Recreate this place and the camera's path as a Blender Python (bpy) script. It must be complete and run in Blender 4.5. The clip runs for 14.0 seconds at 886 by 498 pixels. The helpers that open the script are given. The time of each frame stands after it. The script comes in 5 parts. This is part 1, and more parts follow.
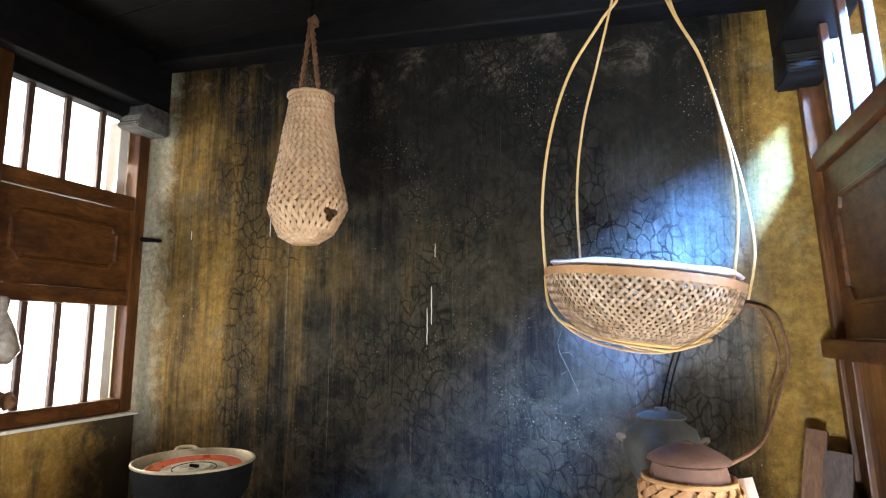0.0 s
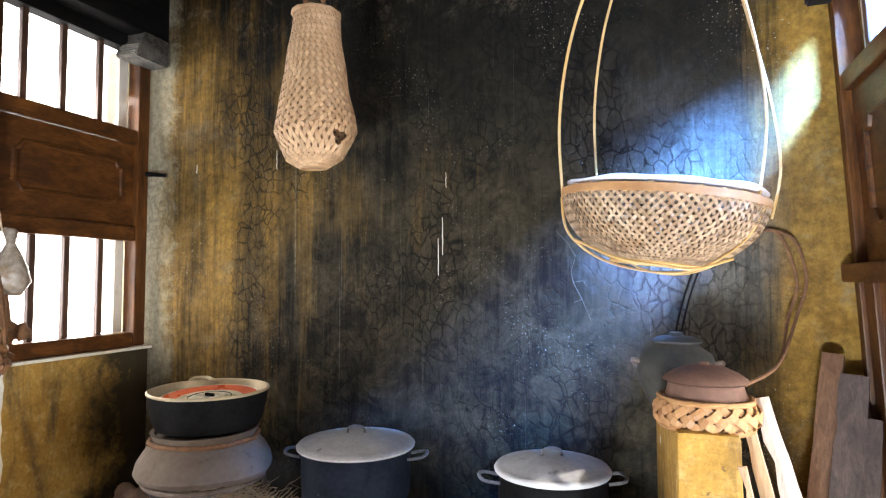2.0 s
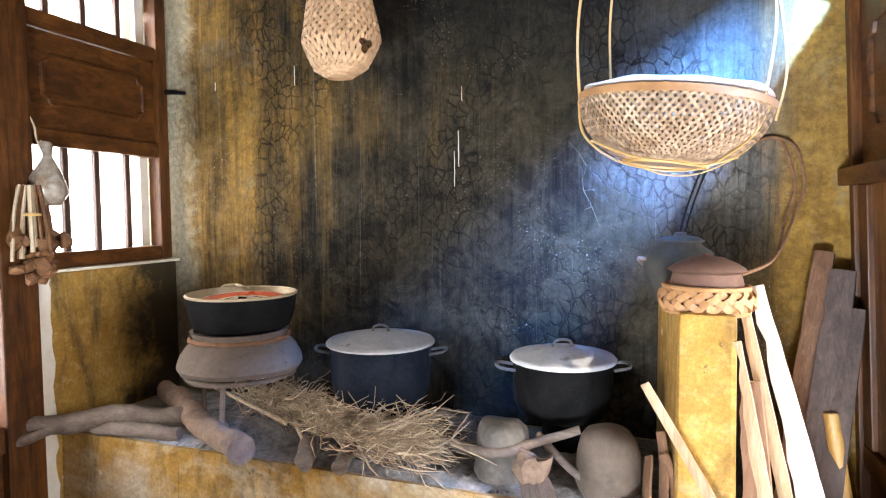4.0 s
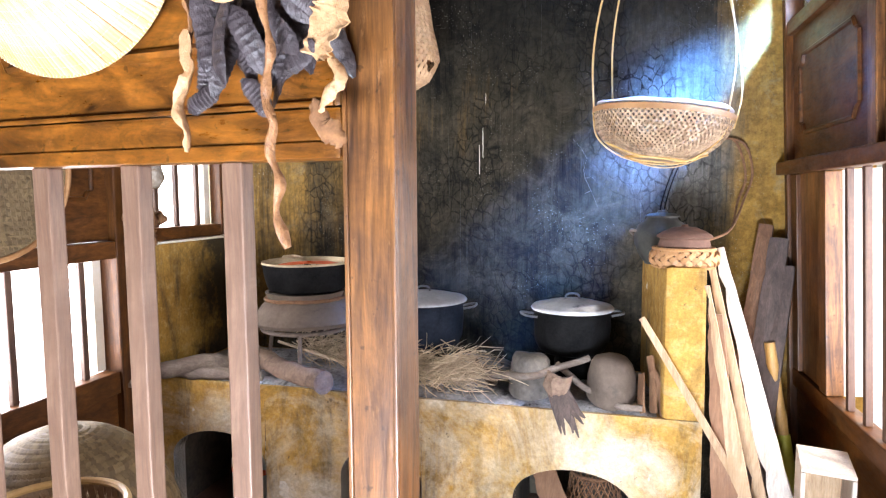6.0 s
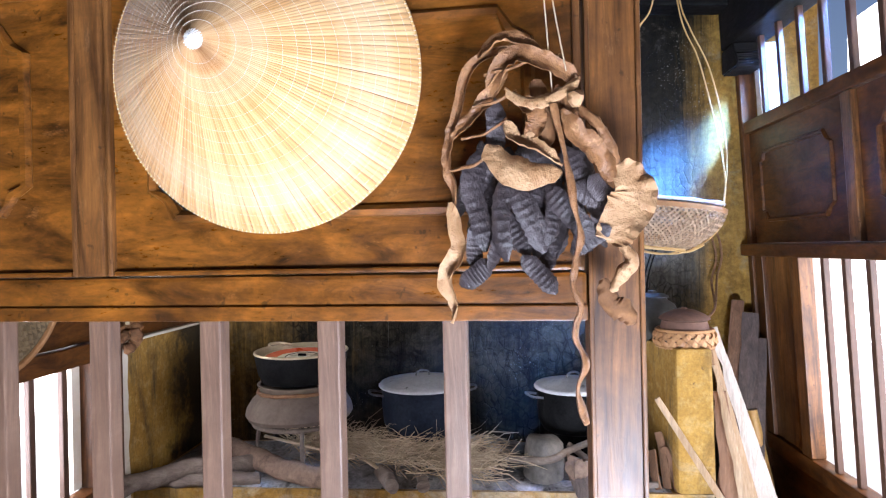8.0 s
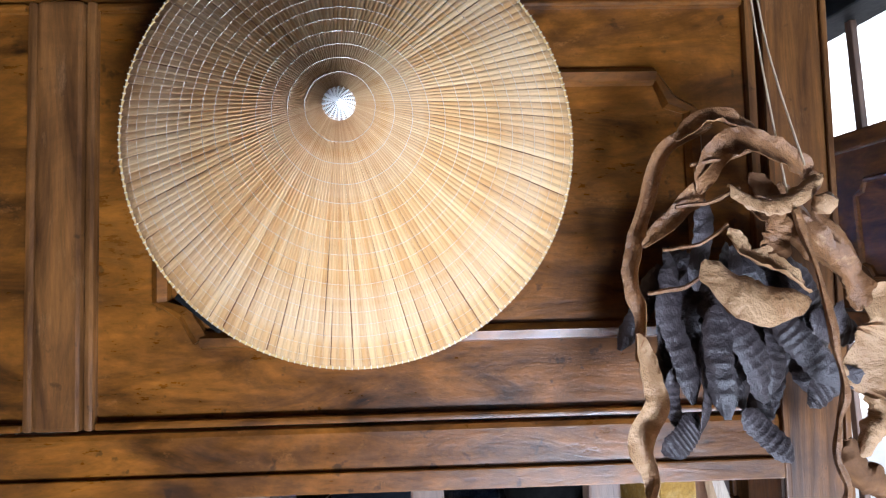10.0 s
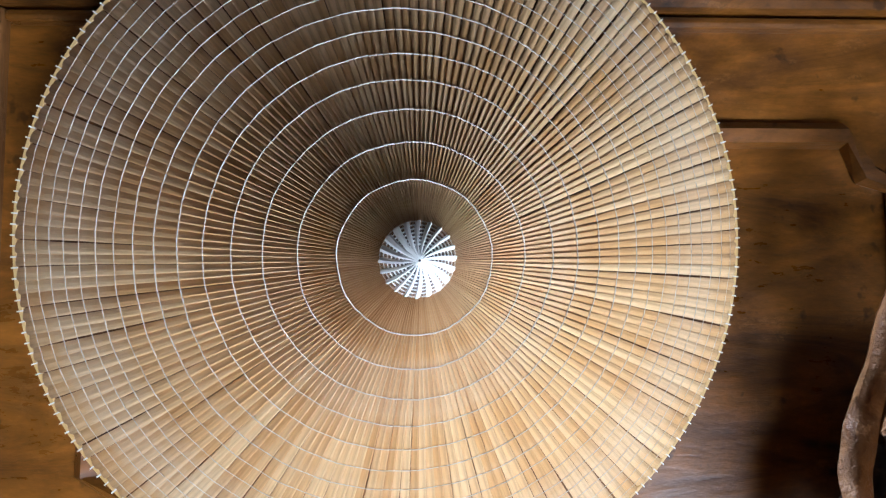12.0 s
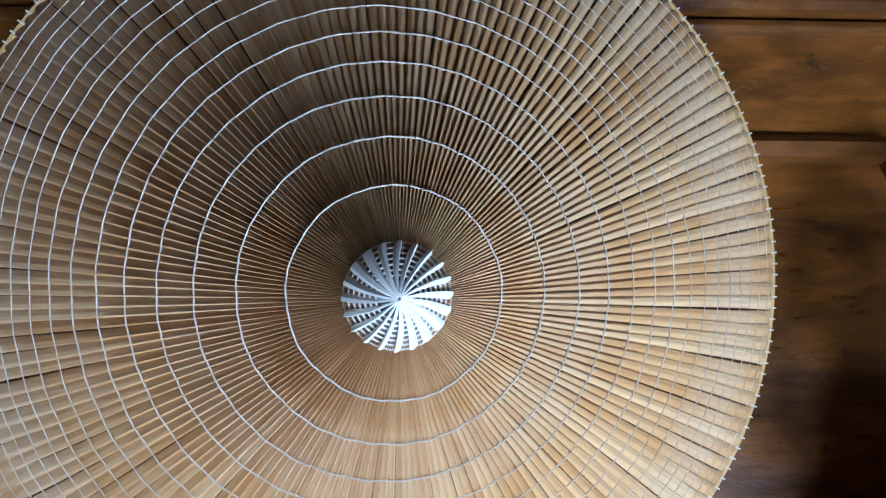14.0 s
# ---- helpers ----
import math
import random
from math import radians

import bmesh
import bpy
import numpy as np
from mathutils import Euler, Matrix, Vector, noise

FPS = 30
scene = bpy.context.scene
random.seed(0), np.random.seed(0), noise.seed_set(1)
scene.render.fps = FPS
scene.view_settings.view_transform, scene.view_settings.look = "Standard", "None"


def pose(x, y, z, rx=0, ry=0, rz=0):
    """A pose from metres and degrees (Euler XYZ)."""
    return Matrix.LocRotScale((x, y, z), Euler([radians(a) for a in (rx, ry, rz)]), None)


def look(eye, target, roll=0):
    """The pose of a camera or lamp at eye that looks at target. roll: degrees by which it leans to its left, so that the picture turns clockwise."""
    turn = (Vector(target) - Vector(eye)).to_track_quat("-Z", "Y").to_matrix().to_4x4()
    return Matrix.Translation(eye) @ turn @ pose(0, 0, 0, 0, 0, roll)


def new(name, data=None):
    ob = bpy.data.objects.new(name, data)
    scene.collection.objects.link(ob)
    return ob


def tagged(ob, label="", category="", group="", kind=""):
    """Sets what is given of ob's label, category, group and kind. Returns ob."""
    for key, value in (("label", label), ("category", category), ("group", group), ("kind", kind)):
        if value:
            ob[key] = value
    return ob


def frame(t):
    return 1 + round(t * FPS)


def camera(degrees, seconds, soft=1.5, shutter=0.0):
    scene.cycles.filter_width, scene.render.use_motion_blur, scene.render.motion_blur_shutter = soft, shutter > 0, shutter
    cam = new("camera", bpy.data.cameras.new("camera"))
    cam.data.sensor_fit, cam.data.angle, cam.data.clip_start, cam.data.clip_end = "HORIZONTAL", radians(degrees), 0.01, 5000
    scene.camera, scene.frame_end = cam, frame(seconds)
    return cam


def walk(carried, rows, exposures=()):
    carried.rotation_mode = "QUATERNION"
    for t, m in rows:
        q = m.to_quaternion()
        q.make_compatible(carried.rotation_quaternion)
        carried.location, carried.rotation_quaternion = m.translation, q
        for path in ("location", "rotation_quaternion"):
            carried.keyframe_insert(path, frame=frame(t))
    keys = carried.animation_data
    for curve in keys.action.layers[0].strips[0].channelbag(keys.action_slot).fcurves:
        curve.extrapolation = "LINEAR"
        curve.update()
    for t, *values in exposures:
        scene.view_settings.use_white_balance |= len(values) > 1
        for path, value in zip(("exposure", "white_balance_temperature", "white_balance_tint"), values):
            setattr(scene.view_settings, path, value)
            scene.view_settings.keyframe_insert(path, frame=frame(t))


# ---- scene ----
cam = camera(73.6, 14.0, soft=1.2)
PATH = [
    (0, (0.0394, 0.0213, 1.5449), (-0.5945, 1.5170, 1.7712), 0.2),
    (0.5, (0.0287, 0.0279, 1.5342), (-0.6084, 1.5227, 1.7581), 0.1),
    (1, (0.0262, 0.0459, 1.5211), (-0.6175, 1.5400, 1.7228), 0.0),
    (1.5, (0.0148, 0.0508, 1.5039), (-0.6330, 1.5498, 1.6490), -0.0),
    (2, (0.0025, 0.0525, 1.4817), (-0.6494, 1.5547, 1.5670), -0.1),
    (2.5, (-0.0098, 0.0435, 1.4629), (-0.6658, 1.5465, 1.4826), -0.2),
    (3, (-0.0221, 0.0271, 1.4416), (-0.6790, 1.5293, 1.4030), -0.3),
    (3.2, (-0.0230, 0.0156, 1.4317), (-0.6790, 1.5178, 1.3760), -0.3),
    (5.3, (-0.0016, -0.4026, 1.3620), (-0.5838, 1.1250, 1.2300), -0.2),
    (5.5, (-0.0476, -0.4723, 1.3678), (-0.6068, 1.0635, 1.2300), -0.3),
    (6, (-0.1222, -0.6831, 1.3842), (-0.6535, 0.8618, 1.2456), -0.3),
    (6.5, (-0.2280, -0.7823, 1.4137), (-0.6986, 0.7823, 1.2685), -0.6),
    (7, (-0.3600, -0.8249, 1.4694), (-0.8110, 0.7470, 1.3489), -0.7),
    (7.5, (-0.4830, -0.8208, 1.5088), (-0.8225, 0.7823, 1.4555), -1.0),
    (8, (-0.5609, -0.8118, 1.5375), (-0.8110, 0.8093, 1.5342), -1.2),
    (8.2, (-0.6090, -0.8040, 1.5490), (-0.8650, 1.1790, 1.5720), -1.1),
    (10.3, (-0.8680, -0.5680, 1.6630), (-0.7960, 1.4280, 1.7750), -1.4),
    (10.5, (-0.8750, -0.5370, 1.6760), (-0.8060, 1.4580, 1.7860), -1.3),
    (11, (-0.9060, -0.4760, 1.7150), (-0.8370, 1.5190, 1.8370), -0.8),
    (11.5, (-0.9090, -0.4310, 1.7380), (-0.8380, 1.5640, 1.8610), -0.5),
    (12, (-0.9080, -0.4030, 1.7530), (-0.8340, 1.5910, 1.8870), -0.3),
    (12.5, (-0.9100, -0.3880, 1.7560), (-0.8310, 1.6050, 1.9140), -0.2),
    (13, (-0.9120, -0.3770, 1.7570), (-0.8290, 1.6130, 1.9330), -0.1),
    (13.5, (-0.9070, -0.3660, 1.7590), (-0.8210, 1.6230, 1.9500), -0.1),
    (14, (-0.9050, -0.3550, 1.7580), (-0.8200, 1.6320, 1.9710), -0.2),
]
EXPOSURES = [(0.0, 0.1, 6600, 12), (3.2, 0.4, 6700, 15), (5.3, 0.52, 6350, 16), (7.0, 0.25, 6400, 20), (8.2, -0.17, 5950, 20), (10.3, -0.72, 5700, 14), (12.0, -0.85, 5650, 13), (14.0, -1.08, 4950, 8)]
walk(cam, [(t, look(eye, target, roll)) for t, eye, target, roll in PATH], EXPOSURES)

# ---- world and light ----
world = bpy.data.worlds.new("sky")
scene.world = world
world.use_nodes = True
wn = world.node_tree.nodes
sky = wn.new("ShaderNodeTexSky")
sky.sky_type, sky.sun_disc = "NISHITA", False
sky.sun_elevation, sky.sun_rotation = radians(50), radians(100)
wn["Background"].inputs[1].default_value = 0.08
world.node_tree.links.new(sky.outputs[0], wn["Background"].inputs[0])

# The plan is drawn in survey units with the floor at FZ; SC turns them into metres.
SC, FZ = 0.82, -0.2


def sc(m):
    """A pose of the plan as a pose in metres."""
    m = m.copy()
    m.translation = (m.translation - Vector((0, 0, FZ))) * SC
    return m


# kitchen frame: u along the back wall, v into it, origin at the back left corner
K = pose(-2.69, 2.342, 0, 0, 0, 4.0)


def kp(u, v, z):
    return K @ Vector((u, v, z))


def area(name, m, sx, sy, power, color, spread=180.0):
    d = bpy.data.lights.new(name, "AREA")
    d.shape, d.size, d.size_y, d.energy, d.color, d.spread = "RECTANGLE", sx * SC, sy * SC, power, color, radians(spread)
    ob = new(name, d)
    ob.matrix_world = sc(m)
    return ob


def sky_lamp(name, eye, target, sx, sy, power, color, spread=180.0):
    return area(name, look(eye, target), sx, sy, power, color, spread)


SUN = bpy.data.lights.new("sun", "SUN")
SUN.energy, SUN.angle, SUN.color = 3.0, radians(0.6), (1.0, 0.95, 0.86)
sun = new("sun", SUN)
sun.matrix_world = look((4, -2, 6), (0, 0.5, 0))

# daylight standing in each window
sky_lamp("daylight_left_back", kp(-0.25, -0.42, 1.9), kp(1.0, -0.5, 1.6), 0.7, 1.4, 20, (0.98, 0.98, 0.97))
sky_lamp("daylight_left", kp(-0.25, -1.55, 0.95), kp(1.0, -1.5, 0.8), 1.1, 0.6, 22, (0.98, 0.98, 0.97))
sky_lamp("daylight_right", kp(3.55, -1.2, 1.15), kp(2.2, -1.1, 0.9), 1.2, 1.0, 24, (0.95, 0.97, 1.0))
sky_lamp("daylight_right_top", kp(4.0, -0.9, 3.5), kp(2.0, 0.06, 1.35), 0.32, 0.32, 135, (0.13, 0.36, 1.0), 44)
# low lamp in an added, unseen doorway, for light off the court's ground
sky_lamp("daylight_court", (-0.15, -2.12, 0.14), (-0.8, 0.0, 1.7), 1.1, 0.55, 195, (0.80, 0.90, 1.0))


# ---- materials ----
def mat(name, base=(0.5, 0.5, 0.5), rough=0.7, metal=0.0, spec=0.5):
    m = bpy.data.materials.new(name)
    m.use_nodes = True
    b = m.node_tree.nodes["Principled BSDF"]
    b.inputs["Base Color"].default_value = (*base, 1)
    b.inputs["Roughness"].default_value = rough
    b.inputs["Metallic"].default_value = metal
    b.inputs["Specular IOR Level"].default_value = spec
    return m


class G:
    """Small helper to wire nodes of one material."""

    def __init__(self, m):
        self.t = m.node_tree
        self.b = self.t.nodes["Principled BSDF"]
        self.co = self.t.nodes.new("ShaderNodeTexCoord").outputs["Object"]

    def n(self, kind, **ins):
        node = self.t.nodes.new(kind)
        for k, v in ins.items():
            self.put(node, k.replace("_", " "), v)
        return node

    def put(self, node, k, v):
        sock = node.inputs[int(k)] if k.isdigit() else node.inputs[k]
        if isinstance(v, bpy.types.NodeSocket):
            self.t.links.new(v, sock)
        else:
            sock.default_value = v

    def map(self, scale=(1, 1, 1), rot=(0, 0, 0), loc=(0, 0, 0), co=None):
        n = self.n("ShaderNodeMapping")
        self.t.links.new(co or self.co, n.inputs[0])
        n.inputs["Scale"].default_value, n.inputs["Rotation"].default_value, n.inputs["Location"].default_value = scale, rot, loc
        return n.outputs[0]

    def noise(self, co, scale, detail=5.0, rough=0.6, dist=0.0):
        return self.n("ShaderNodeTexNoise", Vector=co, Scale=scale, Detail=detail, Roughness=rough, Distortion=dist).outputs["Fac"]

    def cracks(self, co, scale, rnd=1.0):
        n = self.n("ShaderNodeTexVoronoi", Vector=co, Scale=scale, Randomness=rnd)
        n.feature = "DISTANCE_TO_EDGE"
        return n.outputs["Distance"]

    def ramp(self, fac, *stops):
        n = self.n("ShaderNodeValToRGB", Fac=fac)
        e = n.color_ramp.elements
        while len(e) < len(stops):
            e.new(0.5)
        for el, (p, c) in zip(e, stops):
            el.position = p
            el.color = (*c, 1) if isinstance(c, tuple) else (c, c, c, 1)
        return n.outputs[0]

    def mix(self, fac, a, b, kind="MIX"):
        n = self.n("ShaderNodeMix")
        n.data_type, n.blend_type = "RGBA", kind
        for k, v in ((0, fac), (6, a), (7, b)):
            if isinstance(v, tuple):
                v = (*v, 1)
            self.put(n, str(k), v)
        return n.outputs[2]

    def math(self, op, a, b=0.0, clamp=False):
        n = self.n("ShaderNodeMath")
        n.operation, n.use_clamp = op, clamp
        self.put(n, "0", a)
        self.put(n, "1", b)
        return n.outputs[0]

    def xyz(self, co=None):
        n = self.n("ShaderNodeSeparateXYZ")
        self.t.links.new(co or self.co, n.inputs[0])
        return n.outputs

    def rnd(self):
        return self.t.nodes.new("ShaderNodeObjectInfo").outputs["Random"]

    def color(self, v):
        self.t.links.new(v, self.b.inputs["Base Color"])

    def rough(self, v):
        self.t.links.new(v, self.b.inputs["Roughness"])

    def bump(self, h, strength=0.3, dist=0.01):
        n = self.n("ShaderNodeBump", Strength=strength, Distance=dist, Height=h)
        self.t.links.new(n.outputs[0], self.b.inputs["Normal"])


def wood(name, dark, light, rough=0.45, along="z", scale=1.0, worn=None, spec=0.5):
    """Varnished or raw timber: stretched grain, streaks, wear."""
    m = mat(name, light, rough, 0, spec)
    g = G(m)
    sc = {"x": (4.5, 15, 15), "y": (22, 2.2, 22), "z": (22, 22, 2.2)}[along]
    co = g.map(tuple(c * scale for c in sc))
    grain = g.noise(co, 1.6, 8, 0.65, 0.8)
    fine = g.noise(g.map(tuple(c * scale * 5 for c in sc)), 1.5, 4, 0.7)
    blot = g.noise(g.co, 4.0 * scale, 7, 0.72, 0.6)
    c = g.mix(g.ramp(grain, (0.3, 0.0), (0.72, 1.0)), dark, light)
    c = g.mix(0.55, c, g.ramp(fine, (0.3, 0.25), (0.65, 1.0)), "MULTIPLY")
    c = g.mix(g.math("MULTIPLY", g.ramp(blot, (0.40, 0.0), (0.66, 1.0)), 0.68), c, dark)
    if worn:
        scr = g.noise(g.map(tuple(k ** 0.5 * 6 for k in sc)), 1.6, 8, 0.8)
        c = g.mix(g.ramp(scr, (0.58, 0.0), (0.72, 0.55)), c, worn)
        nick = g.noise(g.co, 46, 3, 0.6)
        c = g.mix(g.ramp(nick, (0.30, 0.6), (0.36, 0.0)), c, tuple(0.5 * q for q in dark))
    g.color(c)
    g.rough(g.ramp(g.math("ADD", g.math("MULTIPLY", blot, 0.5), g.math("MULTIPLY", fine, 0.5)), (0.3, max(rough - 0.15, 0.15)), (0.7, min(rough + 0.2, 1.0))))
    g.bump(g.math("ADD", grain, g.math("MULTIPLY", fine, 0.5)), 0.25, 0.004)
    return m


def speckled(name, a, b, rough=0.8, s1=6.0, s2=60.0, bump=0.3, metal=0.0, spec=0.4, c=None, c_from=0.62, island=0.0):
    """Two-scale mottled surface: clay, ash, soot, metal."""
    m = mat(name, a, rough, metal, spec)
    g = G(m)
    n1, n2 = g.noise(g.co, s1, 6, 0.65, 0.4), g.noise(g.co, s2, 4, 0.6)
    col = g.mix(g.ramp(g.math("ADD", g.math("MULTIPLY", n1, 0.7), g.math("MULTIPLY", n2, 0.3)), (0.36, 0.0), (0.64, 1.0)), a, b)
    if c:
        col = g.mix(g.ramp(g.noise(g.map(loc=(3, 1, 7)), s1 * 1.7, 5, 0.7), (c_from, 0.0), (c_from + 0.1, 1.0)), col, c)
    if island:
        isl = g.t.nodes.new("ShaderNodeNewGeometry").outputs["Random Per Island"]
        col = g.mix(g.math("MULTIPLY", isl, island), col, tuple(0.45 * q for q in a))
    g.color(col)
    g.rough(g.ramp(n1, (0.3, max(rough - 0.12, 0.1)), (0.7, min(rough + 0.12, 1.0))))
    g.bump(g.math("ADD", n1, g.math("MULTIPLY", n2, 0.4)), bump, 0.006)
    return m


WOOD_RED = wood("red_brown_varnish", (0.028, 0.009, 0.003), (0.20, 0.074, 0.016), 0.40, "x", spec=0.25)
WOOD_RED_V = wood("red_brown_varnish_upright", (0.028, 0.009, 0.003), (0.20, 0.074, 0.016), 0.40, "z", spec=0.25)
WOOD_ORANGE = wood("amber_varnish", (0.012, 0.004, 0.0012), (0.40, 0.138, 0.016), 0.34, "x", worn=(0.32, 0.14, 0.04), spec=0.4)
WOOD_ORANGE_V = wood("amber_varnish_upright", (0.028, 0.010, 0.004), (0.34, 0.140, 0.036), 0.38, "z", worn=(0.30, 0.16, 0.07), spec=0.4)
WOOD_BAR = wood("faded_bar", (0.10, 0.050, 0.030), (0.27, 0.165, 0.105), 0.5, "z")
WOOD_BAR_DARK = wood("dark_bar", (0.05, 0.022, 0.012), (0.16, 0.08, 0.045), 0.5, "z")
WOOD_BLACK = wood("sooty_beam", (0.004, 0.004, 0.0045), (0.016, 0.015, 0.014), 0.65, "x", spec=0.12)
JAMB_PALE = speckled("pale_limewash", (0.62, 0.55, 0.42), (0.72, 0.68, 0.6), 0.85, 4, 40, 0.15, c=(0.45, 0.36, 0.2))
OUTSIDE = speckled("courtyard_limewash", (0.72, 0.72, 0.70), (0.8, 0.8, 0.78), 0.9, 2, 30, 0.1)


# backdrop outside the windows; it glows by itself to stand in for daylight
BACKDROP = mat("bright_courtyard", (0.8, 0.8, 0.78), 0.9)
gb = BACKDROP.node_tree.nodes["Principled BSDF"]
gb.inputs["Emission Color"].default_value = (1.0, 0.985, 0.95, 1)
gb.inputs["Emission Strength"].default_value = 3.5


def plaster_ochre(name, limed=0.0):
    m = mat(name, (0.45, 0.28, 0.05), 0.85, 0, 0.3)
    g = G(m)
    n1, n2 = g.noise(g.co, 3.5, 7, 0.65, 0.5), g.noise(g.co, 22, 6, 0.7)
    c = g.mix(g.ramp(n1, (0.35, 0.0), (0.62, 1.0)), (0.27, 0.140, 0.020), (0.47, 0.275, 0.060))
    c = g.mix(g.ramp(n2, (0.50, 0.0), (0.70, 0.6)), c, (0.54, 0.38, 0.15))
    st = g.noise(g.map((7, 7, 1.6), loc=(2, 4, 1)), 1.1, 6, 0.7, 0.6)
    c = g.mix(g.ramp(st, (0.5, 0.0), (0.68, 0.8)), c, (0.06, 0.045, 0.025))
    fl = g.noise(g.map(loc=(9, 2, 4)), 9, 3, 0.5)
    c = g.mix(g.ramp(fl, (0.71, 0.0), (0.735, 1.0)), c, (0.62, 0.58, 0.5))
    lime = g.noise(g.map(loc=(1, 7, 3)), 2.4, 7, 0.7, 0.8)
    c = g.mix(g.ramp(lime, (0.56 - 0.14 * limed, 0.0), (0.72 - 0.08 * limed, 0.6 + 0.25 * limed)), c, (0.46 + 0.14 * limed, 0.40 + 0.13 * limed, 0.29 + 0.12 * limed))
    g.color(c)
    grit = g.noise(g.co, 70, 5, 0.75)
    c = g.mix(0.6, c, g.ramp(grit, (0.3, 0.45), (0.7, 1.25)), "MULTIPLY")
    c = g.mix(g.ramp(g.noise(g.map(loc=(3, 8, 5)), 26, 4, 0.7), (0.66, 0.0), (0.71, 0.7)), c, (0.07, 0.05, 0.03))
    g.color(c)
    g.bump(g.math("ADD", g.math("ADD", n1, g.math("MULTIPLY", n2, 0.5)), g.math("MULTIPLY", grit, 0.2)), 0.5, 0.012)
    return m


OCHRE = plaster_ochre("ochre_plaster")
OCHRE_LIMED = plaster_ochre("limewashed_ochre_plaster", 1.0)


def ochre_sooted():
    """The same plaster where hearth smoke has settled towards the back corner."""
    m = plaster_ochre("ochre_plaster_sooted")
    g = G(m)
    old = g.b.inputs["Base Color"].links[0].from_socket
    x, y, z = g.xyz()
    d = g.math("ADD", g.math("MULTIPLY", y, 2.6), g.math("MULTIPLY", g.noise(g.co, 4.5, 6, 0.7), 2.4))
    c = g.mix(g.ramp(g.math("SUBTRACT", d, 0.05), (0.28, 0.0), (0.75, 0.93)), old, (0.022, 0.019, 0.012))
    g.color(c)
    return m


OCHRE_SOOTED = ochre_sooted()


def soot_wall():
    """Ochre plaster under old soot: yellow and lime remains at both ends, crackled, with white run marks."""
    m = mat("sooted_plaster", (0.03, 0.03, 0.03), 0.8, 0, 0.12)
    g = G(m)
    x, y, z = g.xyz(g.map((1 / SC, 1 / SC, 1 / SC)))
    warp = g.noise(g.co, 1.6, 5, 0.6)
    fine = g.noise(g.co, 34, 6, 0.78)
    grit = g.noise(g.co, 150, 3, 0.7)
    streak = g.noise(g.map((9, 1, 0.7)), 1.2, 7, 0.7, 0.5)
    thin = g.noise(g.map((26, 1, 1.3)), 1.3, 8, 0.8, 0.5)
    mott = g.noise(g.co, 6.5, 8, 0.78, 0.6)
    ochre = g.mix(g.ramp(g.noise(g.co, 7, 7, 0.75), (0.35, 0.0), (0.65, 1.0)), (0.20, 0.105, 0.016), (0.42, 0.245, 0.050))
    ochre = g.mix(g.ramp(mott, (0.54, 0.0), (0.70, 0.7)), ochre, (0.30, 0.245, 0.15))
    soot = g.mix(g.ramp(thin, (0.36, 0.0), (0.66, 1.0)), (0.002, 0.002, 0.0018), (0.032, 0.0265, 0.0175))
    soot = g.mix(g.ramp(warp, (0.46, 0.0), (0.70, 0.75)), soot, (0.046, 0.0375, 0.0225))
    soot = g.mix(g.ramp(mott, (0.46, 0.0), (0.68, 0.8)), soot, (0.068, 0.056, 0.036))
    soot = g.mix(g.ramp(mott, (0.34, 0.85), (0.45, 0.0)), soot, (0.0025, 0.0025, 0.0025))
    # grey limy stretch beside the right end, paler to carry the window's light
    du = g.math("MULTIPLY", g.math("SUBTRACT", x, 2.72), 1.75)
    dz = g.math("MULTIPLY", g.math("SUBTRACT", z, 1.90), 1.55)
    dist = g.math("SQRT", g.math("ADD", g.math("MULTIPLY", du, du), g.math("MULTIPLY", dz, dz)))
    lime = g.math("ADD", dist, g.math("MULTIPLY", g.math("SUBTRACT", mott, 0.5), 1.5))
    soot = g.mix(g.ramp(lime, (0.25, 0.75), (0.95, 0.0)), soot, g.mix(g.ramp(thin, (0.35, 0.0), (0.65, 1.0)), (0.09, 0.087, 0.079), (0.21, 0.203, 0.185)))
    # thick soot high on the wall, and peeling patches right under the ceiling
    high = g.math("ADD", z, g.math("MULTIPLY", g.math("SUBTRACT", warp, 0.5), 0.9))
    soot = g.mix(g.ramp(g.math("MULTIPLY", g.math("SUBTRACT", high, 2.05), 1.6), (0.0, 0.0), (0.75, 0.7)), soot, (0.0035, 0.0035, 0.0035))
    peel = g.math("MULTIPLY", g.math("MULTIPLY", g.ramp(mott, (0.52, 0.0), (0.62, 1.0)), g.ramp(fine, (0.4, 0.15), (0.6, 1.0))), g.ramp(g.math("SUBTRACT", high, 2.0), (0.72, 0.0), (0.9, 0.7)))
    soot = g.mix(peel, soot, (0.12, 0.10, 0.075))
    # how clean the wall is: towards the left end and a band at the right end
    left = g.math("SUBTRACT", 0.86, g.math("MULTIPLY", x, 0.52))
    right = g.math("SUBTRACT", g.math("MULTIPLY", x, 3.4), 9.45)
    clean = g.math("MAXIMUM", left, right)
    clean = g.math("ADD", clean, g.math("MULTIPLY", g.math("SUBTRACT", streak, 0.5), 1.5))
    clean = g.math("ADD", clean, g.math("MULTIPLY", g.math("SUBTRACT", warp, 0.5), 1.8))
    clean = g.math("ADD", clean, g.math("MULTIPLY", g.math("SUBTRACT", thin, 0.5), 1.1))
    top = g.math("MULTIPLY", g.math("SUBTRACT", z, 2.55), 0.5, True)
    clean = g.math("SUBTRACT", clean, top)
    low = g.math("MULTIPLY", g.math("SUBTRACT", 1.25, z), 0.6, True)
    clean = g.math("SUBTRACT", clean, low)
    over = g.ramp(clean, (0.22, 0.0), (0.6, 0.24), (1.2, 0.66))
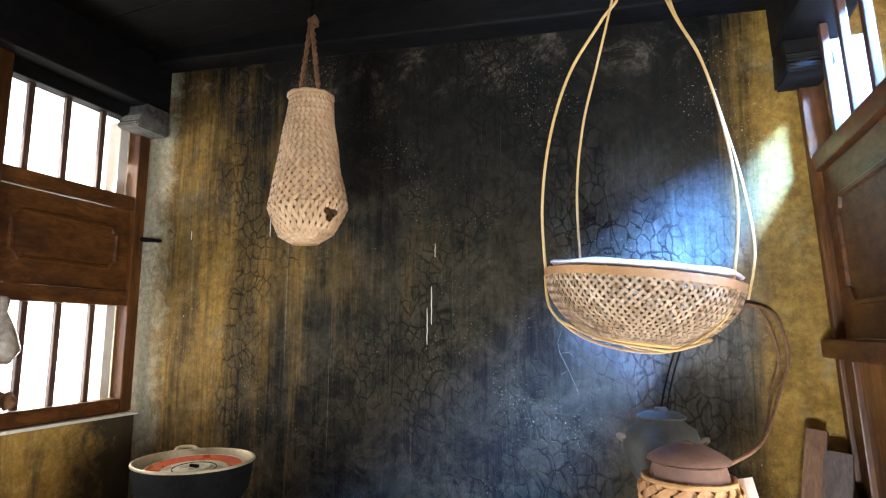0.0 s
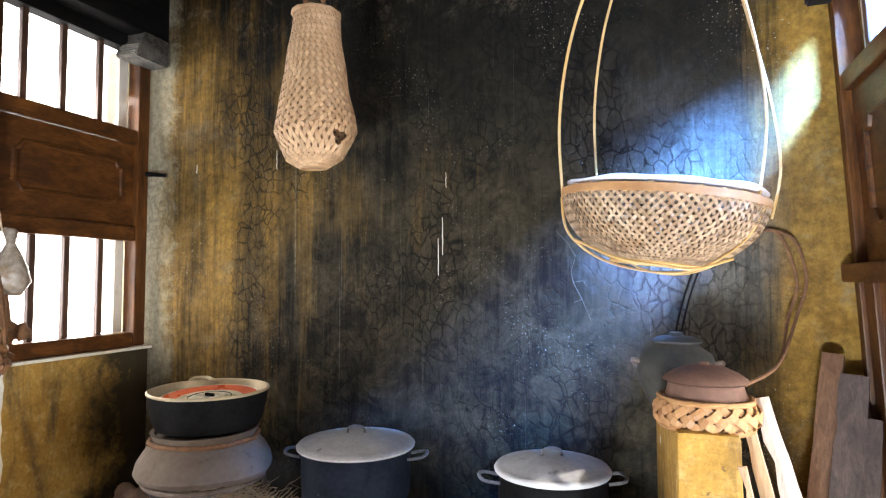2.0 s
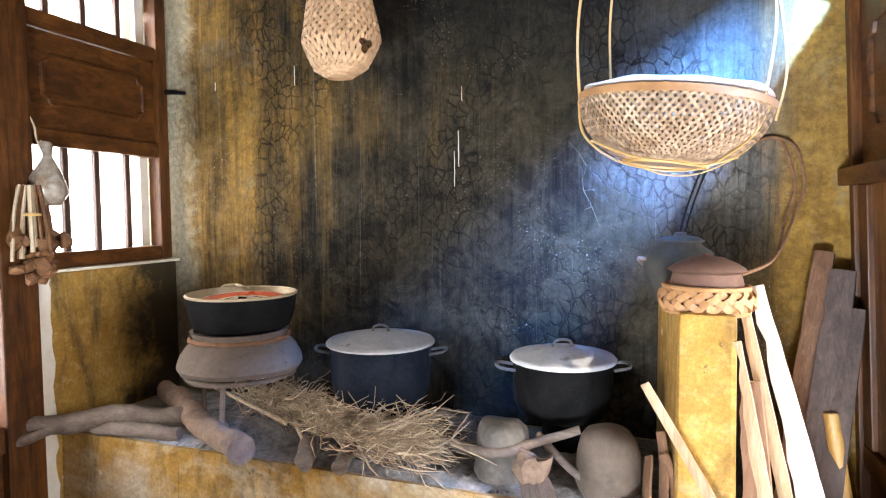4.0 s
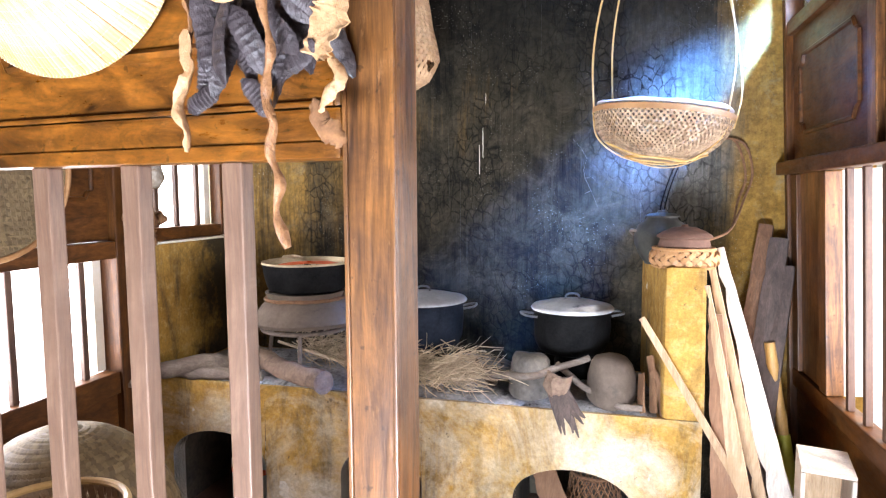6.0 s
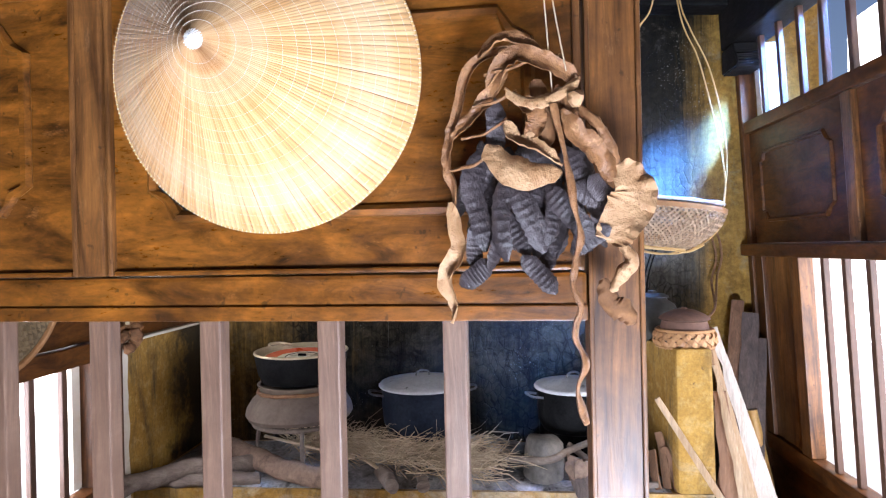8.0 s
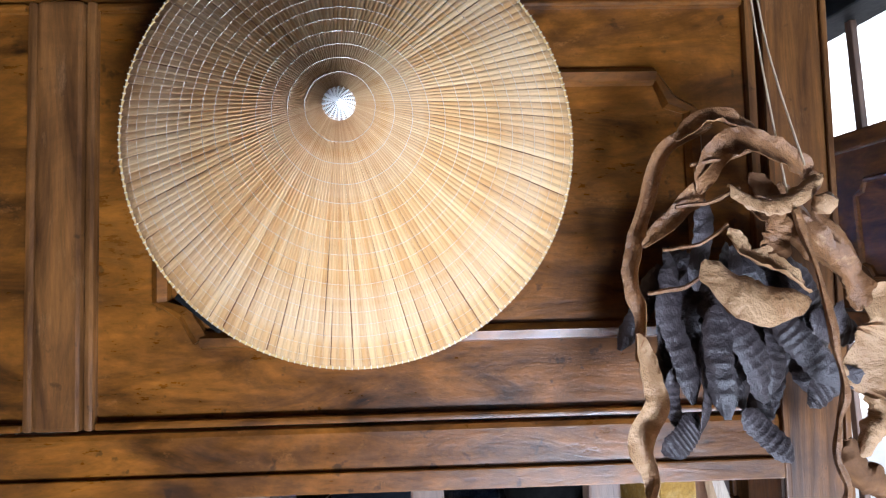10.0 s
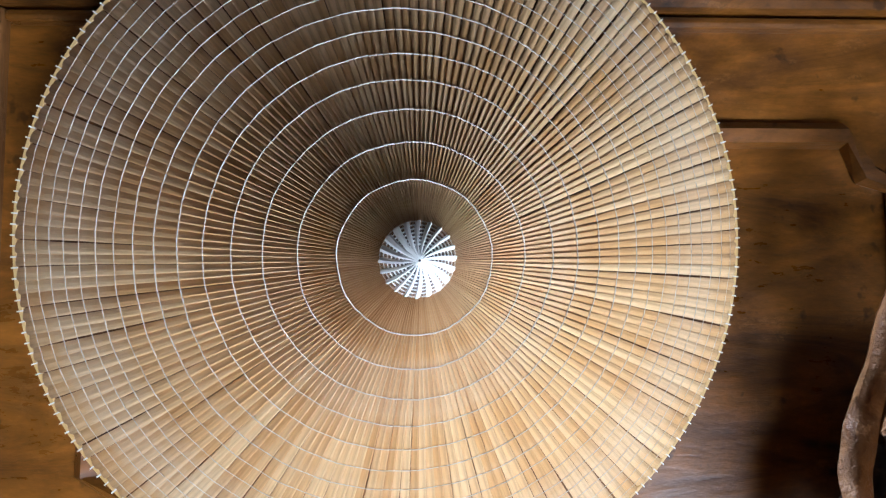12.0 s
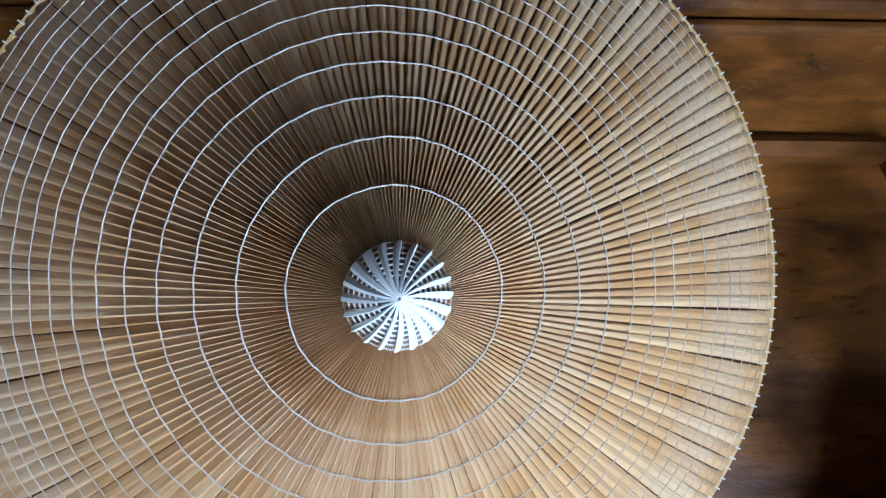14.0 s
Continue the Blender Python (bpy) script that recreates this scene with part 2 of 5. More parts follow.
    end = g.ramp(g.math("SUBTRACT", x, 2.6), (0.22, 0.0), (0.42, 0.75))
    over = g.math("MAXIMUM", over, g.math("MULTIPLY", end, g.ramp(clean, (0.2, 0.0), (0.8, 1.0))))
    c = g.mix(over, soot, ochre)
    edge = g.ramp(g.math("ADD", x, g.math("MULTIPLY", g.math("SUBTRACT", mott, 0.5), 0.5)), (0.05, 0.75), (0.17, 0.0))
    c = g.mix(edge, c, (0.34, 0.31, 0.22))
    # crackle
    wob = g.n("ShaderNodeMix")
    wob.data_type = "VECTOR"
    g.put(wob, "0", 0.06)
    g.t.links.new(g.co, wob.inputs[4])
    nz = g.n("ShaderNodeTexNoise", Vector=g.co, Scale=11.0, Detail=5.0)
    g.t.links.new(nz.outputs["Color"], wob.inputs[5])
    cr = g.cracks(g.map((1, 0.2, 0.62), co=wob.outputs[1]), 30)
    where = g.ramp(g.noise(g.map((1.0, 1.0, 0.5), loc=(5, 0, 2)), 2.4, 5, 0.65), (0.44, 0.0), (0.56, 1.0))
    where = g.math("MULTIPLY", where, g.ramp(x, (0.2, 0.35), (0.6, 1.0)))
    where = g.math("MULTIPLY", where, g.ramp(g.math("SUBTRACT", x, 2.0), (0.75, 1.0), (0.95, 0.12)))
    line = g.math("MULTIPLY", g.ramp(g.math("ADD", cr, g.math("MULTIPLY", g.math("SUBTRACT", fine, 0.5), 0.12)), (0.0, 1.0), (0.085, 0.0)), where)
    plate = g.math("MULTIPLY", g.ramp(cr, (0.05, 0.0), (0.22, 0.45)), where)
    c = g.mix(plate, c, g.mix(2.2, (0, 0, 0), c, "ADD"))
    c = g.mix(g.math("MULTIPLY", line, 0.85), c, (0.002, 0.002, 0.002))
    # grain, white runs and specks of lime
    c = g.mix(0.75, c, g.ramp(fine, (0.28, 0.3), (0.72, 1.5)), "MULTIPLY")
    run = g.noise(g.map((60, 1, 0.35), loc=(1.3, 0, 0.2)), 1.0, 3, 0.6)
    c = g.mix(g.math("MULTIPLY", g.ramp(run, (0.66, 0.0), (0.74, 0.6)), g.ramp(fine, (0.4, 0.2), (0.6, 1.0))), c, (0.22, 0.22, 0.20))
    sp = g.noise(g.co, 130, 2, 0.5)
    patch = g.ramp(g.noise(g.map(loc=(2, 0, 8)), 2.6, 4, 0.6), (0.52, 0.0), (0.66, 1.0))
    c = g.mix(g.math("MULTIPLY", g.ramp(sp, (0.65, 0.0), (0.69, 0.9)), patch), c, (0.4, 0.38, 0.33))
    g.color(c)
    g.rough(g.ramp(fine, (0.3, 0.65), (0.7, 0.9)))
    h = g.math("SUBTRACT", g.math("ADD", warp, g.math("ADD", g.math("MULTIPLY", fine, 0.4), g.math("MULTIPLY", grit, 0.12))), g.math("MULTIPLY", line, 0.7))
    g.bump(h, 0.5, 0.008)
    return m


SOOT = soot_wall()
FLOOR = speckled("worn_brick_floor", (0.11, 0.062, 0.042), (0.19, 0.115, 0.08), 0.8, 5, 50, 0.3)


# ---- mesh helpers ----
def part(name, bm, material, parent=None, label="", m=None, smooth=False, angle=40):
    bmesh.ops.recalc_face_normals(bm, faces=bm.faces)
    me = bpy.data.meshes.new(name)
    if smooth:
        for f in bm.faces:
            f.smooth = True
        for e in bm.edges:
            if len(e.link_faces) == 2 and e.calc_face_angle(0) > radians(angle):
                e.smooth = False
    bmesh.ops.scale(bm, vec=(SC, SC, SC), verts=bm.verts)
    bm.to_mesh(me)
    bm.free()
    me.materials.append(material)
    ob = new(name, me)
    if parent:
        ob.parent = parent
    if m is not None:
        m = m.copy()
        m.translation = m.translation * SC
        ob.matrix_basis = m
    if label:
        ob["label"] = label
    return ob


def thing(name, m, label, category, group="", kind=""):
    ob = new(name)
    ob.matrix_world = sc(m)
    ob.empty_display_size = 0.05
    return tagged(ob, label, category, group, kind)


def box(x0, x1, y0, y1, z0, z1, bevel=0.0, bm=None, m=None):
    b = bmesh.new()
    bmesh.ops.create_cube(b, size=1)
    for v in b.verts:
        v.co = Vector(((x0 + x1) / 2 + v.co.x * (x1 - x0), (y0 + y1) / 2 + v.co.y * (y1 - y0), (z0 + z1) / 2 + v.co.z * (z1 - z0)))
    if bevel:
        bmesh.ops.bevel(b, geom=b.edges[:], offset=min(bevel, 0.45 * min(x1 - x0, y1 - y0, z1 - z0)), segments=2, affect="EDGES", profile=0.6)
    if m is not None:
        b.transform(m)
    if bm is None:
        return b
    return join(bm, b)


def join(bm, other):
    me = bpy.data.meshes.new("tmp")
    other.to_mesh(me)
    other.free()
    bm.from_mesh(me)
    bpy.data.meshes.remove(me)
    return bm


def lathe(profile, n=48, bm=None):
    """Turned shape: profile of (radius, height)."""
    b = bm or bmesh.new()
    rings = []
    for r, z in profile:
        if r < 1e-5:
            rings.append([b.verts.new((0, 0, z))])
        else:
            rings.append([b.verts.new((r * math.cos(2 * math.pi * i / n), r * math.sin(2 * math.pi * i / n), z)) for i in range(n)])
    for a, c in zip(rings, rings[1:]):
        for i in range(n):
            j = (i + 1) % n
            if len(a) == 1 and len(c) == 1:
                continue
            if len(a) == 1:
                b.faces.new((a[0], c[i], c[j]))
            elif len(c) == 1:
                b.faces.new((a[i], a[j], c[0]))
            else:
                b.faces.new((a[i], a[j], c[j], c[i]))
    return b


def tube(points, radius, n=8, bm=None, flat=1.0, caps=True):
    """Tube along points; radius a number or a list."""
    b = bm or bmesh.new()
    pts = [Vector(p) for p in points]
    rad = radius if isinstance(radius, (list, tuple)) else [radius] * len(pts)
    rings, side = [], None
    for i, p in enumerate(pts):
        d = (pts[min(i + 1, len(pts) - 1)] - pts[max(i - 1, 0)]).normalized()
        if side is None:
            side = d.orthogonal().normalized()
        side = (side - d * side.dot(d)).normalized()
        up = d.cross(side)
        rings.append([b.verts.new(p + (side * math.cos(2 * math.pi * k / n) + up * math.sin(2 * math.pi * k / n) * flat) * rad[i]) for k in range(n)])
    for a, c in zip(rings, rings[1:]):
        for k in range(n):
            b.faces.new((a[k], a[(k + 1) % n], c[(k + 1) % n], c[k]))
    if caps:
        b.faces.new(rings[0][::-1])
        b.faces.new(rings[-1])
    return b


def curve(points, n=24):
    """Smooth line through a few points."""
    p = [Vector(q) for q in points]
    out = []
    for i in range(len(p) - 1):
        a, b, c, d = p[max(i - 1, 0)], p[i], p[i + 1], p[min(i + 2, len(p) - 1)]
        k = max(2, n // (len(p) - 1))
        for s in range(k):
            t = s / k
            out.append(0.5 * (2 * b + (c - a) * t + (2 * a - 5 * b + 4 * c - d) * t * t + (3 * b - a - 3 * c + d) * t ** 3))
    out.append(p[-1])
    return out


def structure(name, bm, material, m, label, category="wall", smooth=False):
    ob = part(name, bm, material, None, label, None, smooth)
    ob.matrix_world = sc(m)
    return tagged(ob, label, category, "", "structure")


I4 = Matrix.Identity(4)

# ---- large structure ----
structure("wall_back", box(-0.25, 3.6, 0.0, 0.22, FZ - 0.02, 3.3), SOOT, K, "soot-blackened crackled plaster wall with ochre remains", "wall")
structure("floor", box(-2.95, 1.35, -2.3, 2.75, FZ - 0.1, FZ), FLOOR, I4, "worn reddish brick-coloured kitchen floor", "floor")
cb = box(-3.0, 0.98, -2.35, 2.9, 3.182, 3.3)
for i in range(20):
    box(-2.99, 0.97, -2.34 + 0.262 * i, -2.086 + 0.262 * i, 3.160 + 0.004 * (i % 3), 3.181, 0.005, cb)
structure("ceiling", cb, WOOD_BLACK, I4, "soot-black wooden board ceiling", "ceiling")
# left wall: low masonry bay
def lumpy_edge(bm):
    """Breaks the straight inner edge of a mortar strip."""
    bmesh.ops.subdivide_edges(bm, edges=[e for e in bm.edges if e.calc_length() > 0.5], cuts=40)
    for v in bm.verts:
        if v.co.y > -0.77:
            v.co.y += 0.018 * noise.noise(Vector((3, 1, v.co.z * 9))) + 0.010 * noise.noise(Vector((8, 1, v.co.z * 31)))
    return bm



LW = structure("wall_left", box(-0.2, 0.0, -0.76, -0.002, FZ, 1.25, 0.006), OCHRE_SOOTED, K, "stained ochre plaster wall under a barred window", "wall")
structure("wall_left_end", lumpy_edge(box(-0.19, 0.004, -0.80, -0.742, FZ, 1.245, 0.004)), JAMB_PALE, K, "chipped pale mortar edge of the low wall", "wall")
structure("trim", box(-0.17, 0.03, -0.77, -0.003, 1.252, 1.266, 0.004), JAMB_PALE, K, "pale mortar ledge on top of the low wall", "ledge")


def panel_board(parent, u0, u1, z0, z1, y, material, name="panel", raised=True, inset=None, face=-1):
    """A recessed board with a raised moulding whose corners are cut in."""
    b = box(u0, u1, y - 0.008, y + 0.008, z0, z1)
    p = part(name, b, material, parent)
    if raised:
        mx, mz = 0.11 * (u1 - u0) + 0.02, 0.2 * (z1 - z0)
        c = min(mx, mz) * 0.45
        a0, a1, h0, h1 = inset or (u0 + mx, u1 - mx, z0 + mz, z1 - mz)
        loop = [(a0 + c, h0), (a1 - c, h0), (a1 - c * 0.6, h0 + c * 0.7), (a1, h0 + c), (a1, h1 - c), (a1 - c * 0.6, h1 - c * 0.7), (a1 - c, h1), (a0 + c, h1), (a0 + c * 0.6, h1 - c * 0.7), (a0, h1 - c), (a0, h0 + c), (a0 + c * 0.6, h0 + c * 0.7), (a0 + c, h0)]
        b = tube([(x, y + face * 0.011, z) for x, z in loop], 0.0115, 6)
        part("moulding", b, material, p)
    return p


# left bay by the back wall: x runs towards the camera (0 at the back wall)
ML = K @ pose(0, 0, 0, 0, 0, -90) @ Matrix.Translation((0, -0.0, 0))


def bars(parent, xs, z0, z1, y, w, d, material, name="bar"):
    for x in xs:
        part(name, box(-w / 2, w / 2, -d / 2, d / 2, z0, z1, 0.004), material, parent, m=Matrix.Translation((x, y, 0)))


# window_1
w1 = thing("window_1", ML, "red-brown timber window with bars above and below a panel", "window", kind="structure")
D0, D1 = -0.075, -0.015
part("jamb", box(0.03, 0.10, D0, 0.004, 1.27, 2.86, 0.006), WOOD_RED_V, w1)
part("pale_jamb", box(0.102, 0.155, -0.16, D0 - 0.002, 1.34, 2.80, 0.004), JAMB_PALE, w1, "sunlit pale limewashed reveal")
part("sill_rail", box(0.103, 0.80, D0, 0.0, 1.268, 1.34, 0.006), WOOD_RED, w1)
part("rail", box(0.103, 0.80, D0, 0.0, 1.81, 1.885, 0.006), WOOD_RED, w1)
part("rail", box(0.103, 0.80, D0, 0.0, 2.315, 2.39, 0.006), WOOD_RED, w1)
part("head_rail", box(0.103, 0.80, D0, 0.0, 2.80, 2.87, 0.006), WOOD_BLACK, w1)
panel_board(w1, 0.103, 0.80, 1.887, 2.313, -0.03, WOOD_RED, face=1, inset=(0.181, 0.72, 1.998, 2.209))
bars(w1, (0.304, 0.498, 0.682), 2.39, 2.80, -0.04, 0.028, 0.024, WOOD_BAR_DARK)
bars(w1, (0.277, 0.455, 0.618), 1.34, 1.81, -0.04, 0.028, 0.024, WOOD_BAR_DARK)

# post and window_2
structure("post_left", box(0.805, 0.965, -0.10, 0.02, FZ, 3.0, 0.008), WOOD_RED_V, ML, "red-brown timber post between two barred windows", "post")
w2 = thing("window_2", ML, "wide red-brown timber window with bars below a panel", "window", kind="structure")
part("sill_rail", box(0.968, 2.30, D0, 0.01, 0.53, 0.64, 0.006), WOOD_RED, w2)
part("skirt_panel", box(0.968, 2.30, D0 + 0.02, D1, FZ, 0.528, 0.004), WOOD_RED, w2)
part("rail", box(0.968, 2.30, D0, 0.02, 1.205, 1.29, 0.006), WOOD_RED, w2)
part("rail", box(0.968, 2.30, D0, 0.0, 2.315, 2.39, 0.006), WOOD_RED, w2)
part("head_rail", box(0.968, 2.30, D0, 0.0, 2.80, 2.87, 0.006), WOOD_BLACK, w2)
panel_board(w2, 0.968, 1.60, 1.292, 2.313, -0.03, WOOD_RED, face=1)
panel_board(w2, 1.603, 2.30, 1.292, 2.313, -0.03, WOOD_RED, face=1)
part("pale_jamb", box(0.968, 1.02, -0.16, D0 - 0.002, 0.64, 1.205, 0.004), JAMB_PALE, w2, "sunlit pale limewashed reveal")
bars(w2, [1.125 + 0.178 * i for i in range(6)], 0.64, 1.205, -0.04, 0.03, 0.024, WOOD_BAR_DARK)
bars(w2, [1.06 + 0.185 * i for i in range(7)], 2.39, 2.80, -0.04, 0.028, 0.024, WOOD_BAR_DARK)
structure("wall_left_front", box(2.303, 4.62, -0.12, 0.0, FZ, 3.16), WOOD_RED, ML, "plain dark timber wall of the front room", "wall")
structure("lintel_left", box(0.003, 2.30, -0.15, 0.10, 2.872, 3.158, 0.012), WOOD_BLACK, ML, "soot-black timber beam over the left windows", "beam")

# right wall, leaning outwards to the foot: x runs from the back wall towards the camera, y to the outside
MR = K @ pose(3.29, 0, 0, 0, -2.86, 0) @ pose(0, 0, 0, 0, 0, -90)
R0, R1 = 0.0, 0.07
w3 = thing("window_3", MR, "dark timber window with bars above and below carved panels", "window", kind="structure")
part("jamb", box(0.004, 0.05, R0 - 0.012, R1, FZ, 2.75, 0.006), WOOD_RED_V, w3)
part("sill_rail", box(0.052, 3.0, R0, R1, 0.54, 0.63, 0.006), WOOD_RED, w3)
part("skirt_panel", box(0.052, 3.0, 0.02, 0.05, FZ, 0.538, 0.004), WOOD_RED, w3)
part("shelf_rail", box(0.0, 3.0, R0 - 0.05, R1, 1.60, 1.665, 0.01), WOOD_RED, w3)
part("rail", box(0.052, 3.0, R0 - 0.006, R1, 2.27, 2.335, 0.006), WOOD_RED, w3)
part("stile", box(0.052, 0.14, R0 + 0.002, R1, 0.632, 1.598, 0.006), WOOD_RED_V, w3)
part("stile", box(0.43, 0.52, R0 + 0.002, R1, 0.632, 1.598, 0.006), WOOD_ORANGE_V, w3)
panel_board(w3, 0.142, 0.428, 0.632, 1.598, 0.03, WOOD_ORANGE_V, raised=False)
part("stile", box(0.95, 1.02, R0 - 0.004, R1, 1.667, 2.268, 0.006), WOOD_ORANGE_V, w3)
panel_board(w3, 0.052, 0.948, 1.667, 2.268, 0.03, WOOD_RED)
panel_board(w3, 1.022, 1.95, 1.667, 2.268, 0.03, WOOD_RED)
panel_board(w3, 1.952, 3.0, 1.667, 2.268, 0.03, WOOD_RED)
part("pale_jamb", box(0.052, 0.11, R1 + 0.002, 0.2, 2.335, 2.75, 0.004), JAMB_PALE, w3, "pale limewashed reveal")
part("pale_jamb", box(0.45, 0.515, R1 + 0.002, 0.22, 0.632, 1.598, 0.004), JAMB_PALE, w3, "pale limewashed reveal")
bars(w3, [0.24 + 0.19 * i for i in range(14)], 2.335, 2.75, 0.035, 0.03, 0.026, WOOD_BAR_DARK)
bars(w3, [0.685 + 0.163 * i for i in range(14)], 0.63, 1.60, 0.035, 0.03, 0.026, WOOD_BAR_DARK)
structure("lintel_right", box(0.003, 3.0, -0.08, 0.12, 2.752, 3.158, 0.012), WOOD_BLACK, MR, "soot-black timber beam over the right window", "beam")

# beam under the ceiling along the back wall
bb = box(0.0, 3.2, -0.15, -0.003, 3.12, 3.3, 0.012)
for v in bb.verts:
    v.co.z -= 0.055 * v.co.x
structure("beam_back", bb, WOOD_BLACK, K, "soot-black tie beam along the back wall", "beam")

# partition between the rooms, in the plane y = 0
PT = thing("partition", I4, "amber varnished timber partition with panels over slender bars", "partition", kind="structure")
part("post", box(-0.598, -0.51, 0.0, 0.09, FZ, 3.15, 0.006), WOOD_ORANGE_V, PT, "worn amber timber post")
part("rail", box(-2.46, -0.6, -0.004, 0.06, 1.552, 1.632, 0.008), WOOD_ORANGE, PT)
part("rail", box(-2.46, -0.6, -0.004, 0.06, 2.178, 2.26, 0.008), WOOD_ORANGE, PT)
part("stile", box(-1.528, -1.470, -0.002, 0.055, 1.634, 2.176, 0.006), WOOD_ORANGE_V, PT)
for x0, x1 in ((-1.4685, -0.6035), (-2.46, -1.5295)):
    for a, w in ((x0, 0.0125), (x1 - 0.0125, 0.0125)):
        part("bead", box(a, a + w, 0.001, 0.024, 1.6335, 2.1765, 0.005), WOOD_ORANGE_V, PT)
    for z in (1.634, 2.1635):
        part("bead", box(x0 + 0.0135, x1 - 0.0135, 0.001, 0.024, z, z + 0.010, 0.004), WOOD_ORANGE, PT)
part("lip", box(-2.46, -0.6, -0.010, -0.005, 1.552, 1.578, 0.003), WOOD_ORANGE, PT, "thin lip along the lower edge of the rail")
for x in (-0.598, -0.518):
    part("bead", box(x, x + 0.008, -0.006, -0.001, FZ, 3.15, 0.003), WOOD_ORANGE_V, PT)
panel_board(PT, -1.4695, -0.602, 1.634, 2.176, 0.02, WOOD_ORANGE, inset=(-1.375, -0.689, 1.741, 2.070))
panel_board(PT, -2.46, -1.5285, 1.634, 2.176, 0.02, WOOD_ORANGE, inset=(-2.34, -1.64, 1.76, 2.11))
panel_board(PT, -2.46, -0.602, 2.262, 3.15, 0.02, WOOD_ORANGE, raised=False)
part("sill_rail", box(-2.46, -0.6, -0.004, 0.06, 0.62, 0.70, 0.008), WOOD_ORANGE, PT)
part("skirt_panel", box(-2.46, -0.6, 0.01, 0.04, FZ, 0.618, 0.004), WOOD_ORANGE, PT)
bars(PT, [-0.822 - 0.2255 * i for i in range(7)], 0.70, 1.552, 0.03, 0.042, 0.034, WOOD_BAR)

# unseen front room behind the walk: added dark walls cut bounce, doorway to court
structure("wall_front", box(-2.6, -0.75, -2.3, -2.1, FZ, 3.16), WOOD_RED, I4, "plain dark timber wall beside the doorway", "wall")
structure("wall_front_side", box(0.45, 1.3, -2.3, -2.1, FZ, 3.16), WOOD_RED, I4, "plain dark timber wall beside the doorway", "wall")
structure("wall_front_top", box(-0.749, 0.449, -2.3, -2.1, 1.95, 3.16), WOOD_RED, I4, "plain dark timber wall over the doorway", "wall")
structure("wall_right_front", box(3.002, 4.85, 0.0, 0.15, FZ, 3.16), WOOD_RED, MR, "plain dark timber wall of the front room", "wall")
structure("ground", box(-40, 40, -40, 40, FZ - 0.25, FZ - 0.12), OUTSIDE, I4, "pale paved courtyard ground", "ground")
# self-glowing planes added to whiten the windows and light the room
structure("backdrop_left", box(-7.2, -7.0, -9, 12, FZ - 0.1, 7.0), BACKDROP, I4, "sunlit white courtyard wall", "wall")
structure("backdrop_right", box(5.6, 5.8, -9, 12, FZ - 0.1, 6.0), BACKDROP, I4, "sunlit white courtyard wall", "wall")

# hearth
HT = thing("hearth", K, "ochre plastered raised cooking hearth with three arched fuel openings", "hearth")
ARCHES, SPRING, RISE = ((0.10, 0.66), (1.08, 1.50), (1.94, 2.47)), 0.12, 0.155


def arch_points(a0, a1, n=16):
    c, r = (a0 + a1) / 2, (a1 - a0) / 2
    return [(c - r * math.cos(math.pi * i / n), SPRING + RISE * math.sin(math.pi * i / n)) for i in range(n + 1)]


def hearth_body():
    """Masonry block with three arched openings cut through its front."""
    b = bmesh.new()
    u0, u1, f, k, top = 0.003, 2.74, -0.73, -0.003, 0.54
    low = [(u0, FZ)]
    for a0, a1 in ARCHES:
        low += [(a0, FZ), *arch_points(a0, a1), (a1, FZ)]
    low.append((u1, FZ))
    front = [(b.verts.new((x, f, z)), b.verts.new((x, f + 0.012, top))) for x, z in low]
    for (p, pt), (q, qt) in zip(front, front[1:]):
        if abs(p.co.x - q.co.x) > 1e-6:
            b.faces.new((p, q, qt, pt))
    back = [b.verts.new((x, k, top)) for x in (u0, u1)]
    b.faces.new([t for _, t in front] + [back[1], back[0]])
    e0, e1 = b.verts.new((u0, k, FZ)), b.verts.new((u1, k, FZ))
    b.faces.new((front[-1][0], e1, back[1], front[-1][1]))
    b.faces.new((e0, front[0][0], front[0][1], back[0]))
    bmesh.ops.remove_doubles(b, verts=b.verts, dist=1e-5)
    return b


def vault(a0, a1):
    """Dark lining of one fuel opening, closed at its back."""
    b = bmesh.new()
    pts = [(a0, FZ), *arch_points(a0, a1), (a1, FZ)]
    rows = [[b.verts.new((x, y, z)) for x, z in pts] for y in (-0.73, -0.40, -0.05)]
    for p, q in zip(rows, rows[1:]):
        for i in range(len(pts) - 1):
            b.faces.new((p[i], p[i + 1], q[i + 1], q[i]))
    b.faces.new(rows[-1])
    return b


part("body", hearth_body(), OCHRE_LIMED, HT)
VAULT = speckled("sooted_masonry", (0.02, 0.018, 0.015), (0.09, 0.075, 0.055), 0.9, 6, 50, 0.4)
for a0, a1 in ARCHES:
    part("vault", vault(a0, a1), VAULT, HT, "soot-dark lining of a fuel opening")
    b = bmesh.new()
    pts = [(a0, FZ), *arch_points(a0, a1), (a1, FZ)]
    strip_rows = [[b.verts.new((x, y, z)) for x, z in pts] for y in (-0.7305, -0.64)]
    for i in range(len(pts) - 1):
        b.faces.new((strip_rows[0][i], strip_rows[0][i + 1], strip_rows[1][i + 1], strip_rows[1][i]))
    bmesh.ops.solidify(b, geom=b.faces[:], thickness=0.004)
    part("reveal", b, JAMB_PALE, HT, "pale worn edge of a fuel opening")
pb = box(2.58, 2.74, -0.73, -0.01, 0.542, 1.2, 0.018)
for v in pb.verts:
    v.co.x += -0.07 * max(0.0, (v.co.y + 0.73)) + (0.012 if v.co.x > 2.7 else 0) * (1.2 - v.co.z)
    v.co.z -= 0.05 * max(0.0, (v.co.y + 0.73)) * (v.co.z - 0.54) / 0.66
